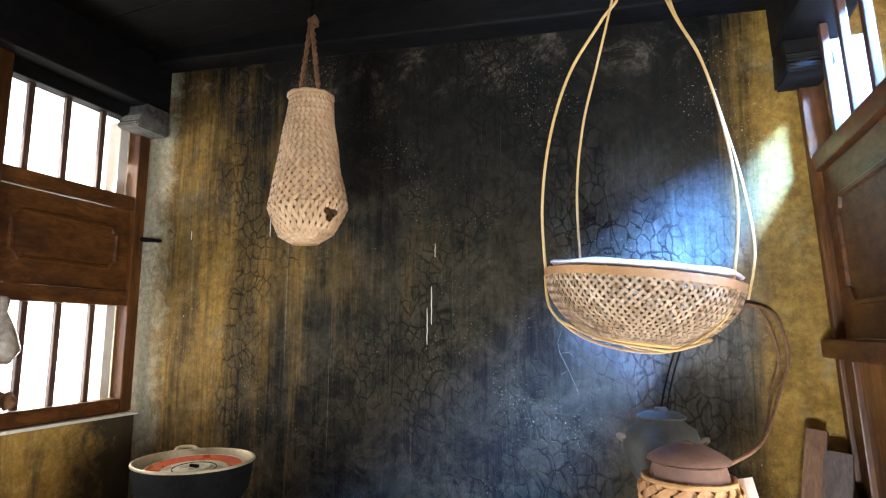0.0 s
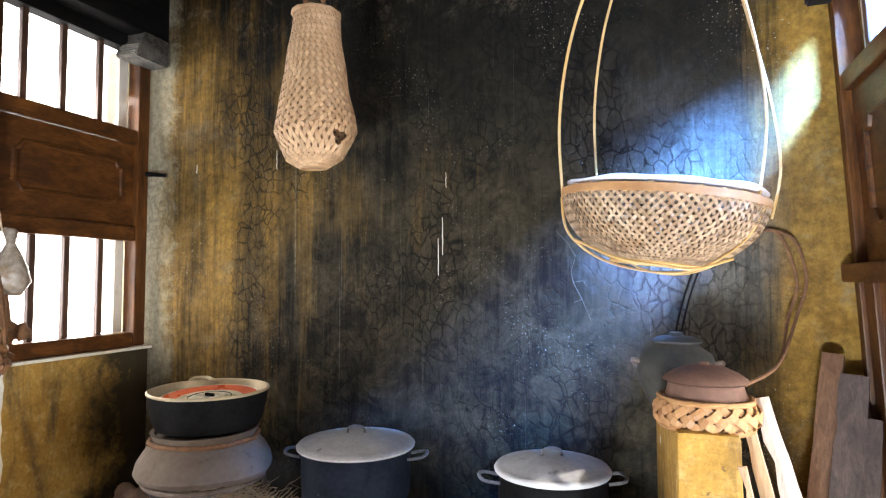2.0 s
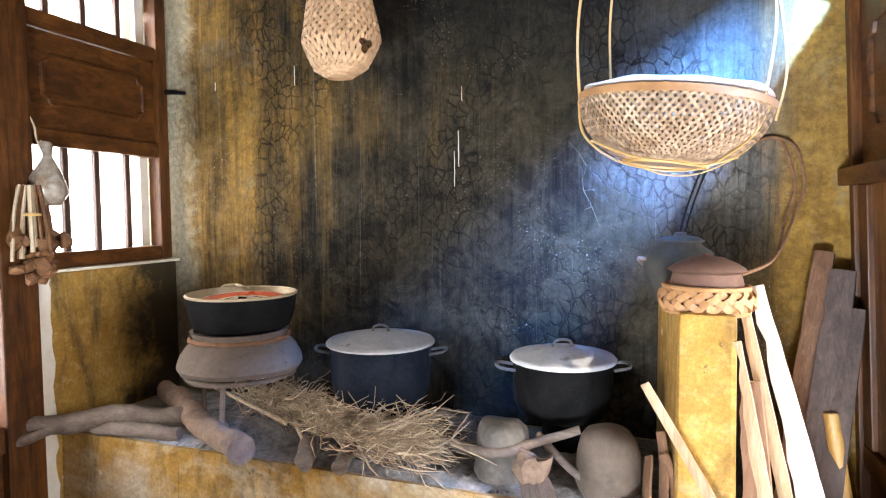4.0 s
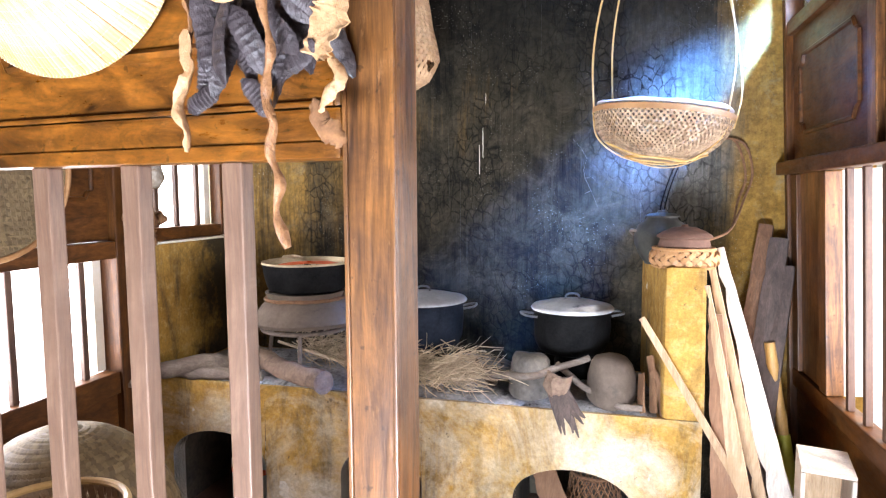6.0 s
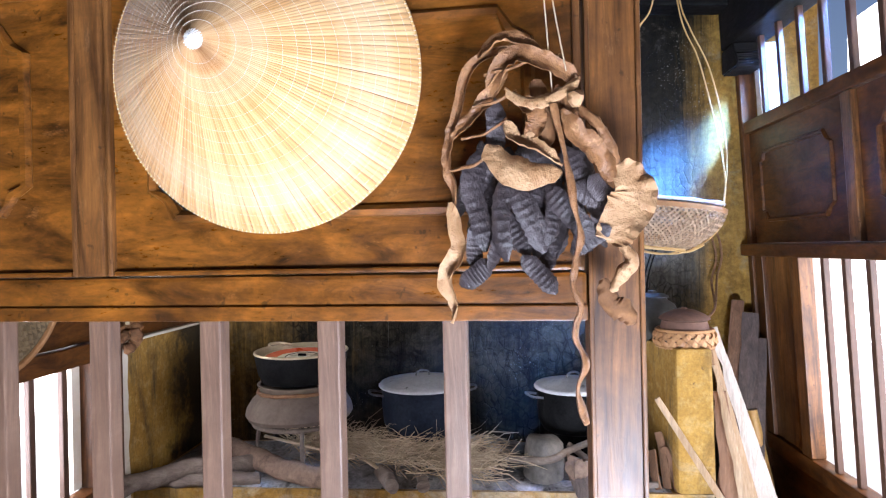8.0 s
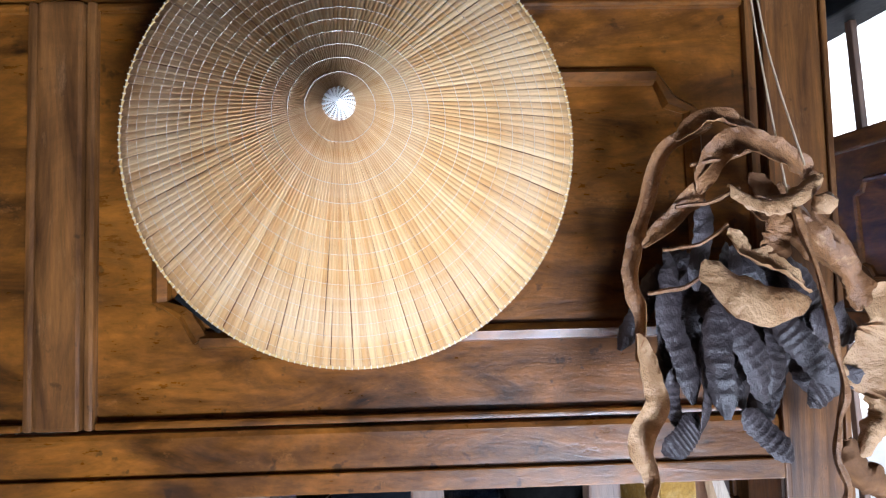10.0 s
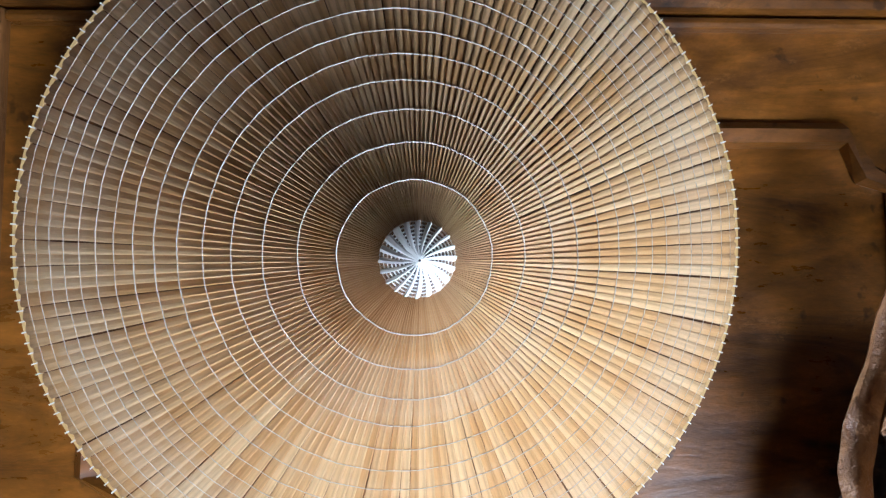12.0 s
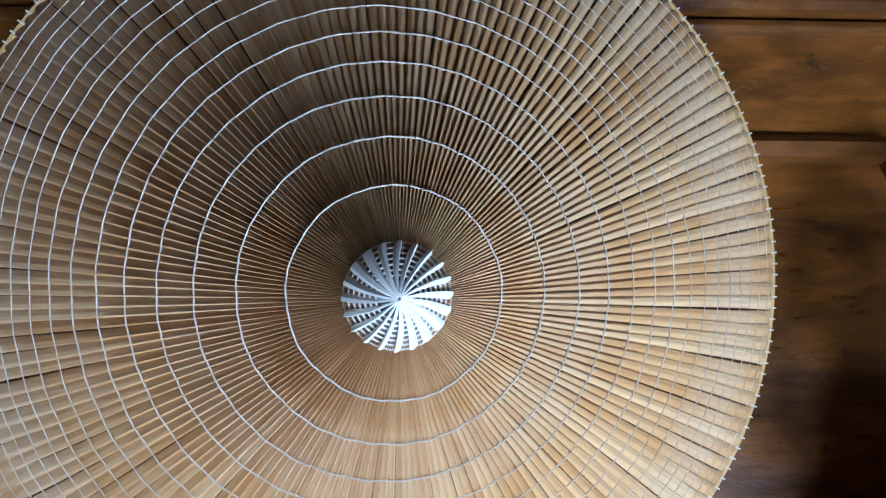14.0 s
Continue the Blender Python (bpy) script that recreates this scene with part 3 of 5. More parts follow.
part("pier", pb, OCHRE, HT, "ochre plastered pier at the end of the hearth")

# ---- materials of the things ----
BAMBOO_PALE = speckled("weathered_bamboo", (0.34, 0.215, 0.12), (0.54, 0.40, 0.27), 0.42, 10, 90, 0.3, c=(0.20, 0.095, 0.04), c_from=0.56, island=0.8)
RATTAN = speckled("rattan", (0.46, 0.27, 0.085), (0.58, 0.39, 0.16), 0.45, 12, 80, 0.15)
RATTAN_RED = speckled("rattan_ring", (0.26, 0.12, 0.045), (0.44, 0.24, 0.10), 0.5, 10, 80, 0.2)
ROPE = speckled("coir_rope", (0.11, 0.052, 0.026), (0.24, 0.125, 0.06), 0.9, 40, 200, 0.4)
THREAD = mat("white_thread", (0.82, 0.82, 0.78), 0.6)
# grey under the cap threads; the shade between them is in this colour
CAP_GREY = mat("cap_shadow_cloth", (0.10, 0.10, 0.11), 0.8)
CLAY = speckled("pale_clay", (0.085, 0.062, 0.046), (0.15, 0.115, 0.087), 0.9, 7, 60, 0.3, c=(0.07, 0.056, 0.046))
CLAY_RED = speckled("brown_clay", (0.09, 0.045, 0.03), (0.17, 0.09, 0.06), 0.8, 7, 60, 0.25)
CLAY_GREY = speckled("grey_glazed_clay", (0.018, 0.018, 0.015), (0.058, 0.057, 0.047), 0.65, 8, 50, 0.2)
CAULDRON = speckled("slate_blue_enamel", (0.006, 0.009, 0.016), (0.020, 0.027, 0.042), 0.5, 9, 80, 0.25, c=(0.06, 0.06, 0.065), c_from=0.7, spec=0.08)
DARK_HANDLE = speckled("grimy_handle", (0.07, 0.07, 0.072), (0.2, 0.2, 0.2), 0.5, 20, 120, 0.3, 0.4)
BAMBOO_DARK = speckled("smoke_brown_bamboo", (0.13, 0.085, 0.038), (0.25, 0.175, 0.085), 0.65, 14, 120, 0.3, c=(0.08, 0.045, 0.02), island=0.7)
SOOT_IRON = speckled("sooty_pan", (0.003, 0.003, 0.0035), (0.012, 0.012, 0.012), 0.6, 10, 90, 0.3, c=(0.05, 0.045, 0.04), c_from=0.7, spec=0.03)
ALU = speckled("dusty_aluminium", (0.40, 0.41, 0.42), (0.64, 0.65, 0.66), 0.6, 7, 70, 0.2, 0.2, 0.4, c=(0.20, 0.20, 0.21))
BRASS_RIM = speckled("tarnished_rim", (0.42, 0.34, 0.2), (0.6, 0.5, 0.34), 0.4, 9, 70, 0.15, 0.4)
ENAMEL_RED = speckled("red_enamel", (0.62, 0.09, 0.03), (0.72, 0.14, 0.05), 0.3, 8, 60, 0.05)
ENAMEL_CREAM = speckled("cream_enamel", (0.62, 0.58, 0.44), (0.72, 0.68, 0.54), 0.3, 8, 60, 0.05)
IRON = speckled("rusty_iron", (0.08, 0.06, 0.05), (0.18, 0.14, 0.11), 0.8, 18, 90, 0.4)
ASH = speckled("grey_ash", (0.07, 0.07, 0.07), (0.48, 0.48, 0.49), 0.95, 9, 70, 0.8, c=(0.03, 0.028, 0.026), c_from=0.60)
STONE = speckled("sooty_stone", (0.06, 0.055, 0.047), (0.17, 0.15, 0.13), 0.9, 7, 60, 0.4, c=(0.08, 0.07, 0.06))
BRANCH = wood("dusty_branch", (0.12, 0.09, 0.07), (0.33, 0.27, 0.22), 0.9, "x", 1.4)
BARK = speckled("log_bark", (0.10, 0.065, 0.045), (0.25, 0.17, 0.12), 0.95, 16, 90, 0.8)
TWIG = speckled("dry_twig", (0.46, 0.34, 0.21), (0.72, 0.60, 0.43), 0.8, 18, 90, 0.2, island=0.65)
SPLIT = wood("fresh_split_wood", (0.36, 0.22, 0.11), (0.62, 0.45, 0.28), 0.7, "z", 1.2)
SPLIT_WHITE = wood("pale_peeled_wood", (0.50, 0.41, 0.32), (0.74, 0.68, 0.60), 0.6, "z", 0.9)
SPLIT_BROWN = wood("brown_board", (0.20, 0.10, 0.05), (0.36, 0.20, 0.11), 0.7, "z", 1.0)
LOG_GREY = wood("grey_firewood", (0.06, 0.045, 0.04), (0.17, 0.12, 0.10), 0.9, "z", 1.5)
LOG_BROWN = wood("brown_firewood", (0.10, 0.045, 0.022), (0.30, 0.165, 0.09), 0.85, "z", 1.5)
BAMBOO_POLE = wood("bamboo_pole", (0.45, 0.24, 0.06), (0.62, 0.38, 0.12), 0.4, "z", 1.5)
WRAP = speckled("yellow_green_wrap", (0.34, 0.34, 0.02), (0.45, 0.42, 0.05), 0.4, 20, 90, 0.1)
PEEL = speckled("dried_peel", (0.10, 0.040, 0.014), (0.30, 0.145, 0.058), 0.5, 24, 120, 1.0, c=(0.42, 0.24, 0.115), c_from=0.6)
PEEL_PALE = speckled("pale_dried_peel", (0.28, 0.145, 0.062), (0.47, 0.29, 0.15), 0.5, 26, 130, 1.0, c=(0.17, 0.078, 0.03), c_from=0.6)
POD = speckled("dark_seed_pod", (0.014, 0.011, 0.012), (0.060, 0.047, 0.049), 0.45, 22, 110, 0.9, c=(0.12, 0.08, 0.065))
BAG_FILM = speckled("clouded_plastic", (0.16, 0.12, 0.085), (0.42, 0.37, 0.30), 0.25, 14, 60, 0.3, c=(0.25, 0.17, 0.1), c_from=0.52)
HUSK = speckled("dried_bundle", (0.075, 0.032, 0.014), (0.24, 0.115, 0.045), 0.85, 18, 90, 0.5)
STRAW = speckled("plaited_straw", (0.50, 0.30, 0.15), (0.68, 0.46, 0.27), 0.65, 14, 120, 0.3, c=(0.42, 0.25, 0.12), island=0.4)
WEATHERED = speckled("weathered_limed_wood", (0.02, 0.018, 0.016), (0.15, 0.14, 0.12), 0.85, 14, 70, 0.6)
PAPER = speckled("weathered_white_sheet", (0.62, 0.56, 0.52), (0.78, 0.74, 0.72), 0.8, 9, 60, 0.3)
STEEL = speckled("dull_steel", (0.35, 0.35, 0.36), (0.5, 0.5, 0.5), 0.35, 7, 60, 0.1, 0.9)


# ---- shapes ----
def strip(points, widths, ups, thick, bm=None, cup=0.0, n=4):
    """A solid ribbon along points; ups gives its face side, cup bends it across."""
    b = bm or bmesh.new()
    pts = [Vector(p) for p in points]
    top, bot = [], []
    for i, p in enumerate(pts):
        d = (pts[min(i + 1, len(pts) - 1)] - pts[max(i - 1, 0)]).normalized()
        up = Vector(ups[i] if isinstance(ups, list) else ups)
        side = d.cross(up).normalized()
        up = side.cross(d).normalized()
        w = widths[i] if isinstance(widths, list) else widths
        rt, rb = [], []
        for k in range(n + 1):
            s = k / n * 2 - 1
            q = p + side * (s * w / 2) - up * (cup * w * s * s)
            rt.append(b.verts.new(q + up * thick / 2))
            rb.append(b.verts.new(q - up * thick / 2))
        top.append(rt)
        bot.append(rb)
    for i in range(len(pts) - 1):
        for k in range(n):
            b.faces.new((top[i][k], top[i + 1][k], top[i + 1][k + 1], top[i][k + 1]))
            b.faces.new((bot[i][k], bot[i][k + 1], bot[i + 1][k + 1], bot[i + 1][k]))
        b.faces.new((top[i][0], bot[i][0], bot[i + 1][0], top[i + 1][0]))
        b.faces.new((top[i][n], top[i + 1][n], bot[i + 1][n], bot[i][n]))
    for i in (0, len(pts) - 1):
        for k in range(n):
            q = (top[i][k], top[i][k + 1], bot[i][k + 1], bot[i][k])
            b.faces.new(q if i == 0 else q[::-1])
    return b


def helix_weave(radius, height, n, turns, width, amp, thick, segs=40, skip=None, s0=0.0, s1=1.0):
    """Two families of crossing splints over a turned form. radius(s), height(s): its profile for s from 0 to 1."""
    b = bmesh.new()

    def at(th, s, off):
        e = 1e-3
        dr, dz = (radius(min(s + e, 1)) - radius(max(s - e, 0))), (height(min(s + e, 1)) - height(max(s - e, 0)))
        ln = math.hypot(dr, dz) or 1
        nr, nz = dz / ln, -dr / ln
        if nr < 0 and abs(nz) < 0.2:
            nr, nz = -nr, -nz
        r = radius(s) + nr * off
        return Vector((r * math.cos(th), r * math.sin(th), height(s) + nz * off)), Vector((nr * math.cos(th), nr * math.sin(th), nz))

    for fam in (1, -1):
        for i in range(n):
            t0 = 2 * math.pi * i / n
            run, ups = [], []

            def flush():
                if len(run) > 1:
                    strip(run, width, ups[:], thick, b, 0.0, 1)
                run.clear()
                ups.clear()

            for k in range(segs + 1):
                s = s0 + (s1 - s0) * k / segs
                off = fam * amp * math.cos(n * turns * s)
                p, nn = at(t0 + fam * turns * s, s, off)
                if skip and skip(p):
                    flush()
                    continue
                run.append(p)
                ups.append(nn)
            flush()
    return b


def ring(r, tube_r, z=0.0, n=64, m=8, flat=1.0, wob=0.0, bm=None):
    b = bm or bmesh.new()
    rows = []
    for i in range(n):
        a = 2 * math.pi * i / n
        rr = r + wob * math.sin(5 * a + r * 90) + wob * 0.6 * math.sin(11 * a)
        rows.append([b.verts.new(((rr + tube_r * math.cos(2 * math.pi * k / m)) * math.cos(a), (rr + tube_r * math.cos(2 * math.pi * k / m)) * math.sin(a), z + flat * tube_r * math.sin(2 * math.pi * k / m))) for k in range(m)])
    for i in range(n):
        for k in range(m):
            b.faces.new((rows[i][k], rows[(i + 1) % n][k], rows[(i + 1) % n][(k + 1) % m], rows[i][(k + 1) % m]))
    return b


def lumpy(bm, amount, scale, seed=0):
    for v in bm.verts:
        v.co += noise.noise_vector(v.co * scale + Vector((seed, seed * 2, 0))) * amount
    return bm


def kthing(name, u, v, z, label, category, group="", turn=0.0, tilt=(0, 0)):
    return thing(name, K @ pose(u, v, z, tilt[0], tilt[1], turn), label, category, group)


# ---- hearth top: ash, stones, pots ----
def ash_bed():
    b = bmesh.new()
    nx, ny = 110, 34
    rows = []
    for j in range(ny + 1):
        row = []
        for i in range(nx + 1):
            x, y = 0.02 + 2.54 * i / nx, -0.70 + 0.68 * j / ny
            h = 0.5 + 0.5 * noise.fractal(Vector((x * 3, y * 3, 0)), 0.8, 2.0, 4)
            edge = min(1.0, min(j, ny - j, i, nx - i) / 4)
            heap = 0.05 * math.exp(-((x - 1.62) ** 2 / 0.06 + (y + 0.10) ** 2 / 0.012)) + 0.03 * math.exp(-((x - 0.95) ** 2 / 0.05 + (y + 0.5) ** 2 / 0.02))
            f = 0.012 * noise.fractal(Vector((x * 22, y * 22, 4)), 0.7, 2.0, 3)
            row.append(b.verts.new((x, y, 0.5405 + edge * (0.006 + 0.028 * max(h, 0) + heap + max(f, -0.008)))))
        rows.append(row)
    for j in range(ny):
        for i in range(nx):
            b.faces.new((rows[j][i], rows[j][i + 1], rows[j + 1][i + 1], rows[j + 1][i]))
    return b


ash = part("ash_bed", ash_bed(), ASH, None, smooth=True)
ash.matrix_world = sc(K)
tagged(ash, "grey wood ash spread over the hearth top", "ash", "", "stuff")


def stone(u, v, r, h, label, material=STONE, seed=1, z=0.54):
    b = lathe([(0.001, 0), (r * 0.9, 0), (r * 1.02, h * 0.15), (r, h * 0.6), (r * 0.92, h * 0.86), (r * 0.72, h * 0.97), (0.001, h)], 28)
    lumpy(b, r * 0.16, 9, seed)
    for q in b.verts:
        q.co.z = max(q.co.z, 0)
    ob = part("hearth_stone", b, material, None, smooth=True, angle=70)
    ob.matrix_world = sc(K @ pose(u, v, z, 0, 0, seed * 40))
    return tagged(ob, label, "stone", "stones on the hearth")


stone(2.0, -0.56, 0.098, 0.215, "rounded soot-grey hearth stone beside the pot", STONE, 1)
stone(2.37, -0.575, 0.105, 0.225, "pale clay hearth stone with rounded top", CLAY, 2)
stone(2.18, -0.22, 0.10, 0.165, "blackened stone under the cooking pot", SOOT_IRON, 3)
stone(1.38, -0.25, 0.12, 0.125, "blackened stone under the large cauldron", SOOT_IRON, 4)


def lid_handle(parent, z):
    part("lid_handle", tube(curve([(-0.036, 0, z - 0.006), (-0.03, 0, z + 0.02), (0, 0, z + 0.029), (0.03, 0, z + 0.02), (0.036, 0, z - 0.006)], 20), 0.0055, 8), DARK_HANDLE, parent, smooth=True)


def pot(name, u, v, z0, r, h, label, turn, body_mat):
    t = kthing(name, u, v, z0, label, "pot", "cooking pots on the hearth", turn)
    b = lathe([(0.001, 0), (r * 0.62, 0.0), (r * 0.82, 0.02), (r * 0.93, h * 0.3), (r * 0.96, h * 0.62), (r * 0.95, h * 0.9), (r * 0.985, h), (r * 0.93, h), (r * 0.9, h * 0.9), (0.001, h * 0.88)], 64)
    part("body", lumpy(b, 0.006, 6, u), body_mat, t, smooth=True)
    prof = [(0.001, h + 0.052), (r * 0.12, h + 0.05)]
    for k in range(1, 9):
        q = 0.12 + 0.76 * k / 8
        zz = h + 0.05 - 0.028 * (k / 8) ** 1.6
        prof += [(r * (q - 0.03), zz + 0.0025), (r * q, zz - 0.001)]
    prof += [(r * 0.93, h + 0.02), (r * 1.0, h + 0.018), (r * 1.04, h + 0.008), (r * 1.03, h + 0.001), (r * 0.95, h + 0.001), (0.001, h + 0.002)]
    lid = part("lid", lathe(prof, 72), ALU, t, "dusty aluminium lid with turned rings", smooth=True, angle=60)
    lid_handle(lid, h + 0.05)
    for s in (-1, 1):
        part("handle", tube(curve([(s * r * 0.95, -0.05, h * 0.86), (s * (r + 0.045), -0.048, h * 0.9), (s * (r + 0.062), 0, h * 0.92), (s * (r + 0.045), 0.048, h * 0.9), (s * r * 0.95, 0.05, h * 0.86)], 24), 0.0062, 8), DARK_HANDLE, t, smooth=True)
    return t


pot("cooking_pot", 2.178, -0.31, 0.705, 0.198, 0.225, "soot-black cooking pot with a dusty aluminium lid", 17, SOOT_IRON)
pot("cooking_cauldron", 1.378, -0.27, 0.665, 0.23, 0.27, "large slate-blue cauldron with a ringed aluminium lid", 14, CAULDRON)

# clay stove pot on an iron tripod, with a pan on it
tri = kthing("iron_tripod", 0.735, -0.40, 0.54, "rusty iron tripod standing over the ashes", "tripod")
part("hoop", ring(0.235, 0.012, 0.248), IRON, tri, smooth=True)
for a in (-70, 170, 50):
    x, y = 0.235 * math.cos(radians(a)), 0.235 * math.sin(radians(a))
    part("leg", tube([(x, y, 0.248), (x * 1.12, y * 1.12, 0.09), (x * 1.1, y * 1.1, 0.0)], [0.012, 0.011, 0.013], 8), IRON, tri, smooth=True)
cp = kthing("clay_pot", 0.735, -0.40, 0.802, "pale dusty clay pot with a flared foot on an iron tripod", "pot")
part("body", lumpy(lathe([(0.001, 0), (0.22, 0.0), (0.262, 0.008), (0.275, 0.03), (0.268, 0.062), (0.243, 0.105), (0.212, 0.138), (0.199, 0.152), (0.21, 0.172), (0.216, 0.187), (0.2, 0.187), (0.19, 0.17), (0.001, 0.15)], 64), 0.007, 5, 3), CLAY, cp, smooth=True)
part("cord", lumpy(ring(0.212, 0.010, 0.15, 72, 8, 1.0, 0.004), 0.007, 20, 2), ROPE, cp, "twisted cord round the neck", smooth=True)
pan = kthing("frying_pan", 0.75, -0.40, 0.987, "soot-black pan holding a red and cream enamel lid", "pan")
part("body", lumpy(lathe([(0.001, 0.002), (0.175, 0.002), (0.205, 0.014), (0.222, 0.05), (0.236, 0.12), (0.24, 0.158), (0.234, 0.16), (0.222, 0.105), (0.001, 0.10)], 72), 0.004, 8, 2), SOOT_IRON, pan, smooth=True)
part("inner_wall", lathe([(0.2235, 0.108), (0.2335, 0.158), (0.2315, 0.158), (0.2215, 0.108)], 72), BRASS_RIM, pan, "tarnished tan inside of the pan", smooth=True)
part("rim", ring(0.238, 0.0065, 0.16, 80, 8), BRASS_RIM, pan, smooth=True)
part("loop_handle", tube(curve([(-0.21, 0.11, 0.155), (-0.24, 0.17, 0.165), (-0.19, 0.20, 0.168), (-0.13, 0.17, 0.165), (-0.12, 0.205, 0.155)], 24), 0.008, 8), BRASS_RIM, pan, smooth=True)
lid = thing("enamel_lid", K @ pose(0.752, -0.40, 1.0955, 3, 1, 0), "cream enamel pot lid with a red band, lying in a pan", "lid")
part("dish", lathe([(0.001, 0.024), (0.05, 0.023), (0.062, 0.027), (0.068, 0.022), (0.09, 0.020), (0.132, 0.018), (0.134, 0.001), (0.001, 0.0)], 64), ENAMEL_CREAM, lid, smooth=True)
part("red_band", lathe([(0.134, 0.018), (0.140, 0.020), (0.170, 0.024), (0.192, 0.026), (0.192, 0.018), (0.134, 0.0)], 64), ENAMEL_RED, lid, "bright red enamel band", smooth=True)
part("edge", ring(0.195, 0.005, 0.024, 72, 8, 0.7), ENAMEL_CREAM, lid, smooth=True)
part("inner_ring", ring(0.087, 0.0025, 0.021, 56, 6), CLAY_GREY, lid, smooth=True)
part("knob", box(-0.022, 0.022, -0.007, 0.007, 0.022, 0.036, 0.005), SOOT_IRON, lid)

# jars on the pier
dj = kthing("clay_jar", 2.60, -0.27, 1.165, "grey glazed clay jar with a flat lid", "jar")
part("body", lathe([(0.001, 0), (0.075, 0), (0.1, 0.035), (0.128, 0.10), (0.13, 0.14), (0.112, 0.19), (0.075, 0.215), (0.07, 0.23), (0.001, 0.225)], 56), CLAY_GREY, dj, smooth=True)
part("lid", lathe([(0.001, 0.262), (0.02, 0.262), (0.024, 0.25), (0.06, 0.246), (0.082, 0.234), (0.082, 0.228), (0.001, 0.228)], 48), CLAY_GREY, dj, smooth=True)
for s in (-1, 1):
    part("ear", tube(curve([(s * 0.1, -0.03, 0.155), (s * 0.14, -0.01, 0.165), (s * 0.14, 0.02, 0.15), (s * 0.11, 0.03, 0.13)], 14), 0.008, 7), IRON, dj, smooth=True)
rb = kthing("rattan_ring_basket", 2.665, -0.58, 1.185, "plaited rattan ring basket holding a clay pot", "basket")


def plait(r0, h, n, parent):
    """Open braid of thick splints between two levels."""
    for fam in (1, -1):
        for i in range(n):
            a0 = 2 * math.pi * i / n
            pts, ups = [], []
            for k in range(11):
                s = k / 10
                a = a0 + fam * 0.75 * s
                r = r0 + 0.022 * math.sin(math.pi * s) + fam * 0.006 * math.cos(s * math.pi * 3)
                pts.append((r * math.cos(a), r * math.sin(a), 0.004 + h * s))
                ups.append((math.cos(a), math.sin(a), 0.1))
            part("splint", strip(pts, 0.021, ups, 0.004, None, 0.05, 2), RATTAN_RED, parent)


plait(0.118, 0.078, 19, rb)
for zz in (0.006, 0.082):
    part("hoop", ring(0.124, 0.008, zz, 64, 7, 1.0, 0.002), RATTAN_RED, rb, smooth=True)
bj = kthing("brown_clay_pot", 2.665, -0.58, 1.19, "brown clay pot with a broad domed lid in a ring basket", "pot")
part("body", lathe([(0.001, 0), (0.07, 0.0), (0.103, 0.035), (0.112, 0.075), (0.104, 0.105), (0.1, 0.118), (0.108, 0.124), (0.001, 0.122)], 56), CLAY_RED, bj, smooth=True)
part("lid", lathe([(0.001, 0.182), (0.012, 0.18), (0.016, 0.172), (0.05, 0.168), (0.09, 0.15), (0.112, 0.135), (0.116, 0.128), (0.104, 0.125), (0.001, 0.125)], 56), CLAY_RED, bj, "brown domed lid with a small knob", smooth=True)

# rattan loop and black cords by the jars
lp = kthing("rattan_loop", 2.85, -0.2, 1.2, "thin brown rattan hoop hanging against the ochre wall", "hoop")
for dx, dz in ((0, 0), (-0.03, -0.015)):
    part("strand", tube(curve([(-0.08, -0.34, 0.10), (0.05, -0.12, 0.14), (0.155 + dx, 0.13, 0.28 + dz), (0.195 + dx, 0.165, 0.40 + dz), (0.165 + dx, 0.165, 0.54 + dz), (0.09, 0.165, 0.585), (0.02, 0.17, 0.57)], 48), 0.006, 7), ROPE, lp, smooth=True)
cd = kthing("black_cord", 2.62, -0.05, 1.35, "pair of thin black cords running down the sooty wall", "cord")
for d in (0, 0.02):
    part("strand", tube(curve([(0.12 + d, 0.03, 0.42), (0.05 + d, 0.03, 0.28), (0.0 + d, 0.02, 0.12), (-0.03 + d, -0.08, -0.02)], 24), 0.004, 6), SOOT_IRON, cd, smooth=True)
pg = kthing("iron_peg", 0.005, -0.02, 2.165, "black iron peg driven into the wall corner", "peg")
part("shank", tube([(-0.01, -0.02, 0.006), (0.05, -0.02, 0.0), (0.11, 0.0, -0.006)], [0.014, 0.011, 0.008], 8), SOOT_IRON, pg, smooth=True)


# ---- fuel on the hearth ----
def log(name, pts, rads, material, label, category="log", group="firewood on the hearth", wob=0.012, extra=()):
    t = kthing(name, 0, 0, 0, label, category, group)
    b = tube(curve(pts, 28), [rads[0] + (rads[1] - rads[0]) * i / 28 for i in range(29)][:len(curve(pts, 28))], 12)
    part("trunk", lumpy(b, wob, 12, len(name)), material, t, smooth=True, angle=60)
    for e, er in extra:
        part("fork", lumpy(tube(curve(e, 10), er, 9), wob * 0.5, 14, 5), material, t, smooth=True, angle=60)
    return t


log("branch", [(-0.085, -0.93, 0.63), (0.06, -0.81, 0.60), (0.16, -0.74, 0.605), (0.30, -0.67, 0.625), (0.42, -0.6, 0.60), (0.53, -0.53, 0.60)], (0.042, 0.046), BRANCH, "pale dusty branch with a forked end laid over the hearth edge", extra=[([(0.10, -0.80, 0.60), (0.0, -0.93, 0.555), (-0.07, -1.02, 0.52)], 0.024)])
log("log", [(0.23, -0.34, 0.63), (0.42, -0.44, 0.625), (0.64, -0.575, 0.60), (0.86, -0.69, 0.60), (1.02, -0.775, 0.60)], (0.05, 0.054), BARK, "thick bark-covered log reaching to the hearth edge", wob=0.016)
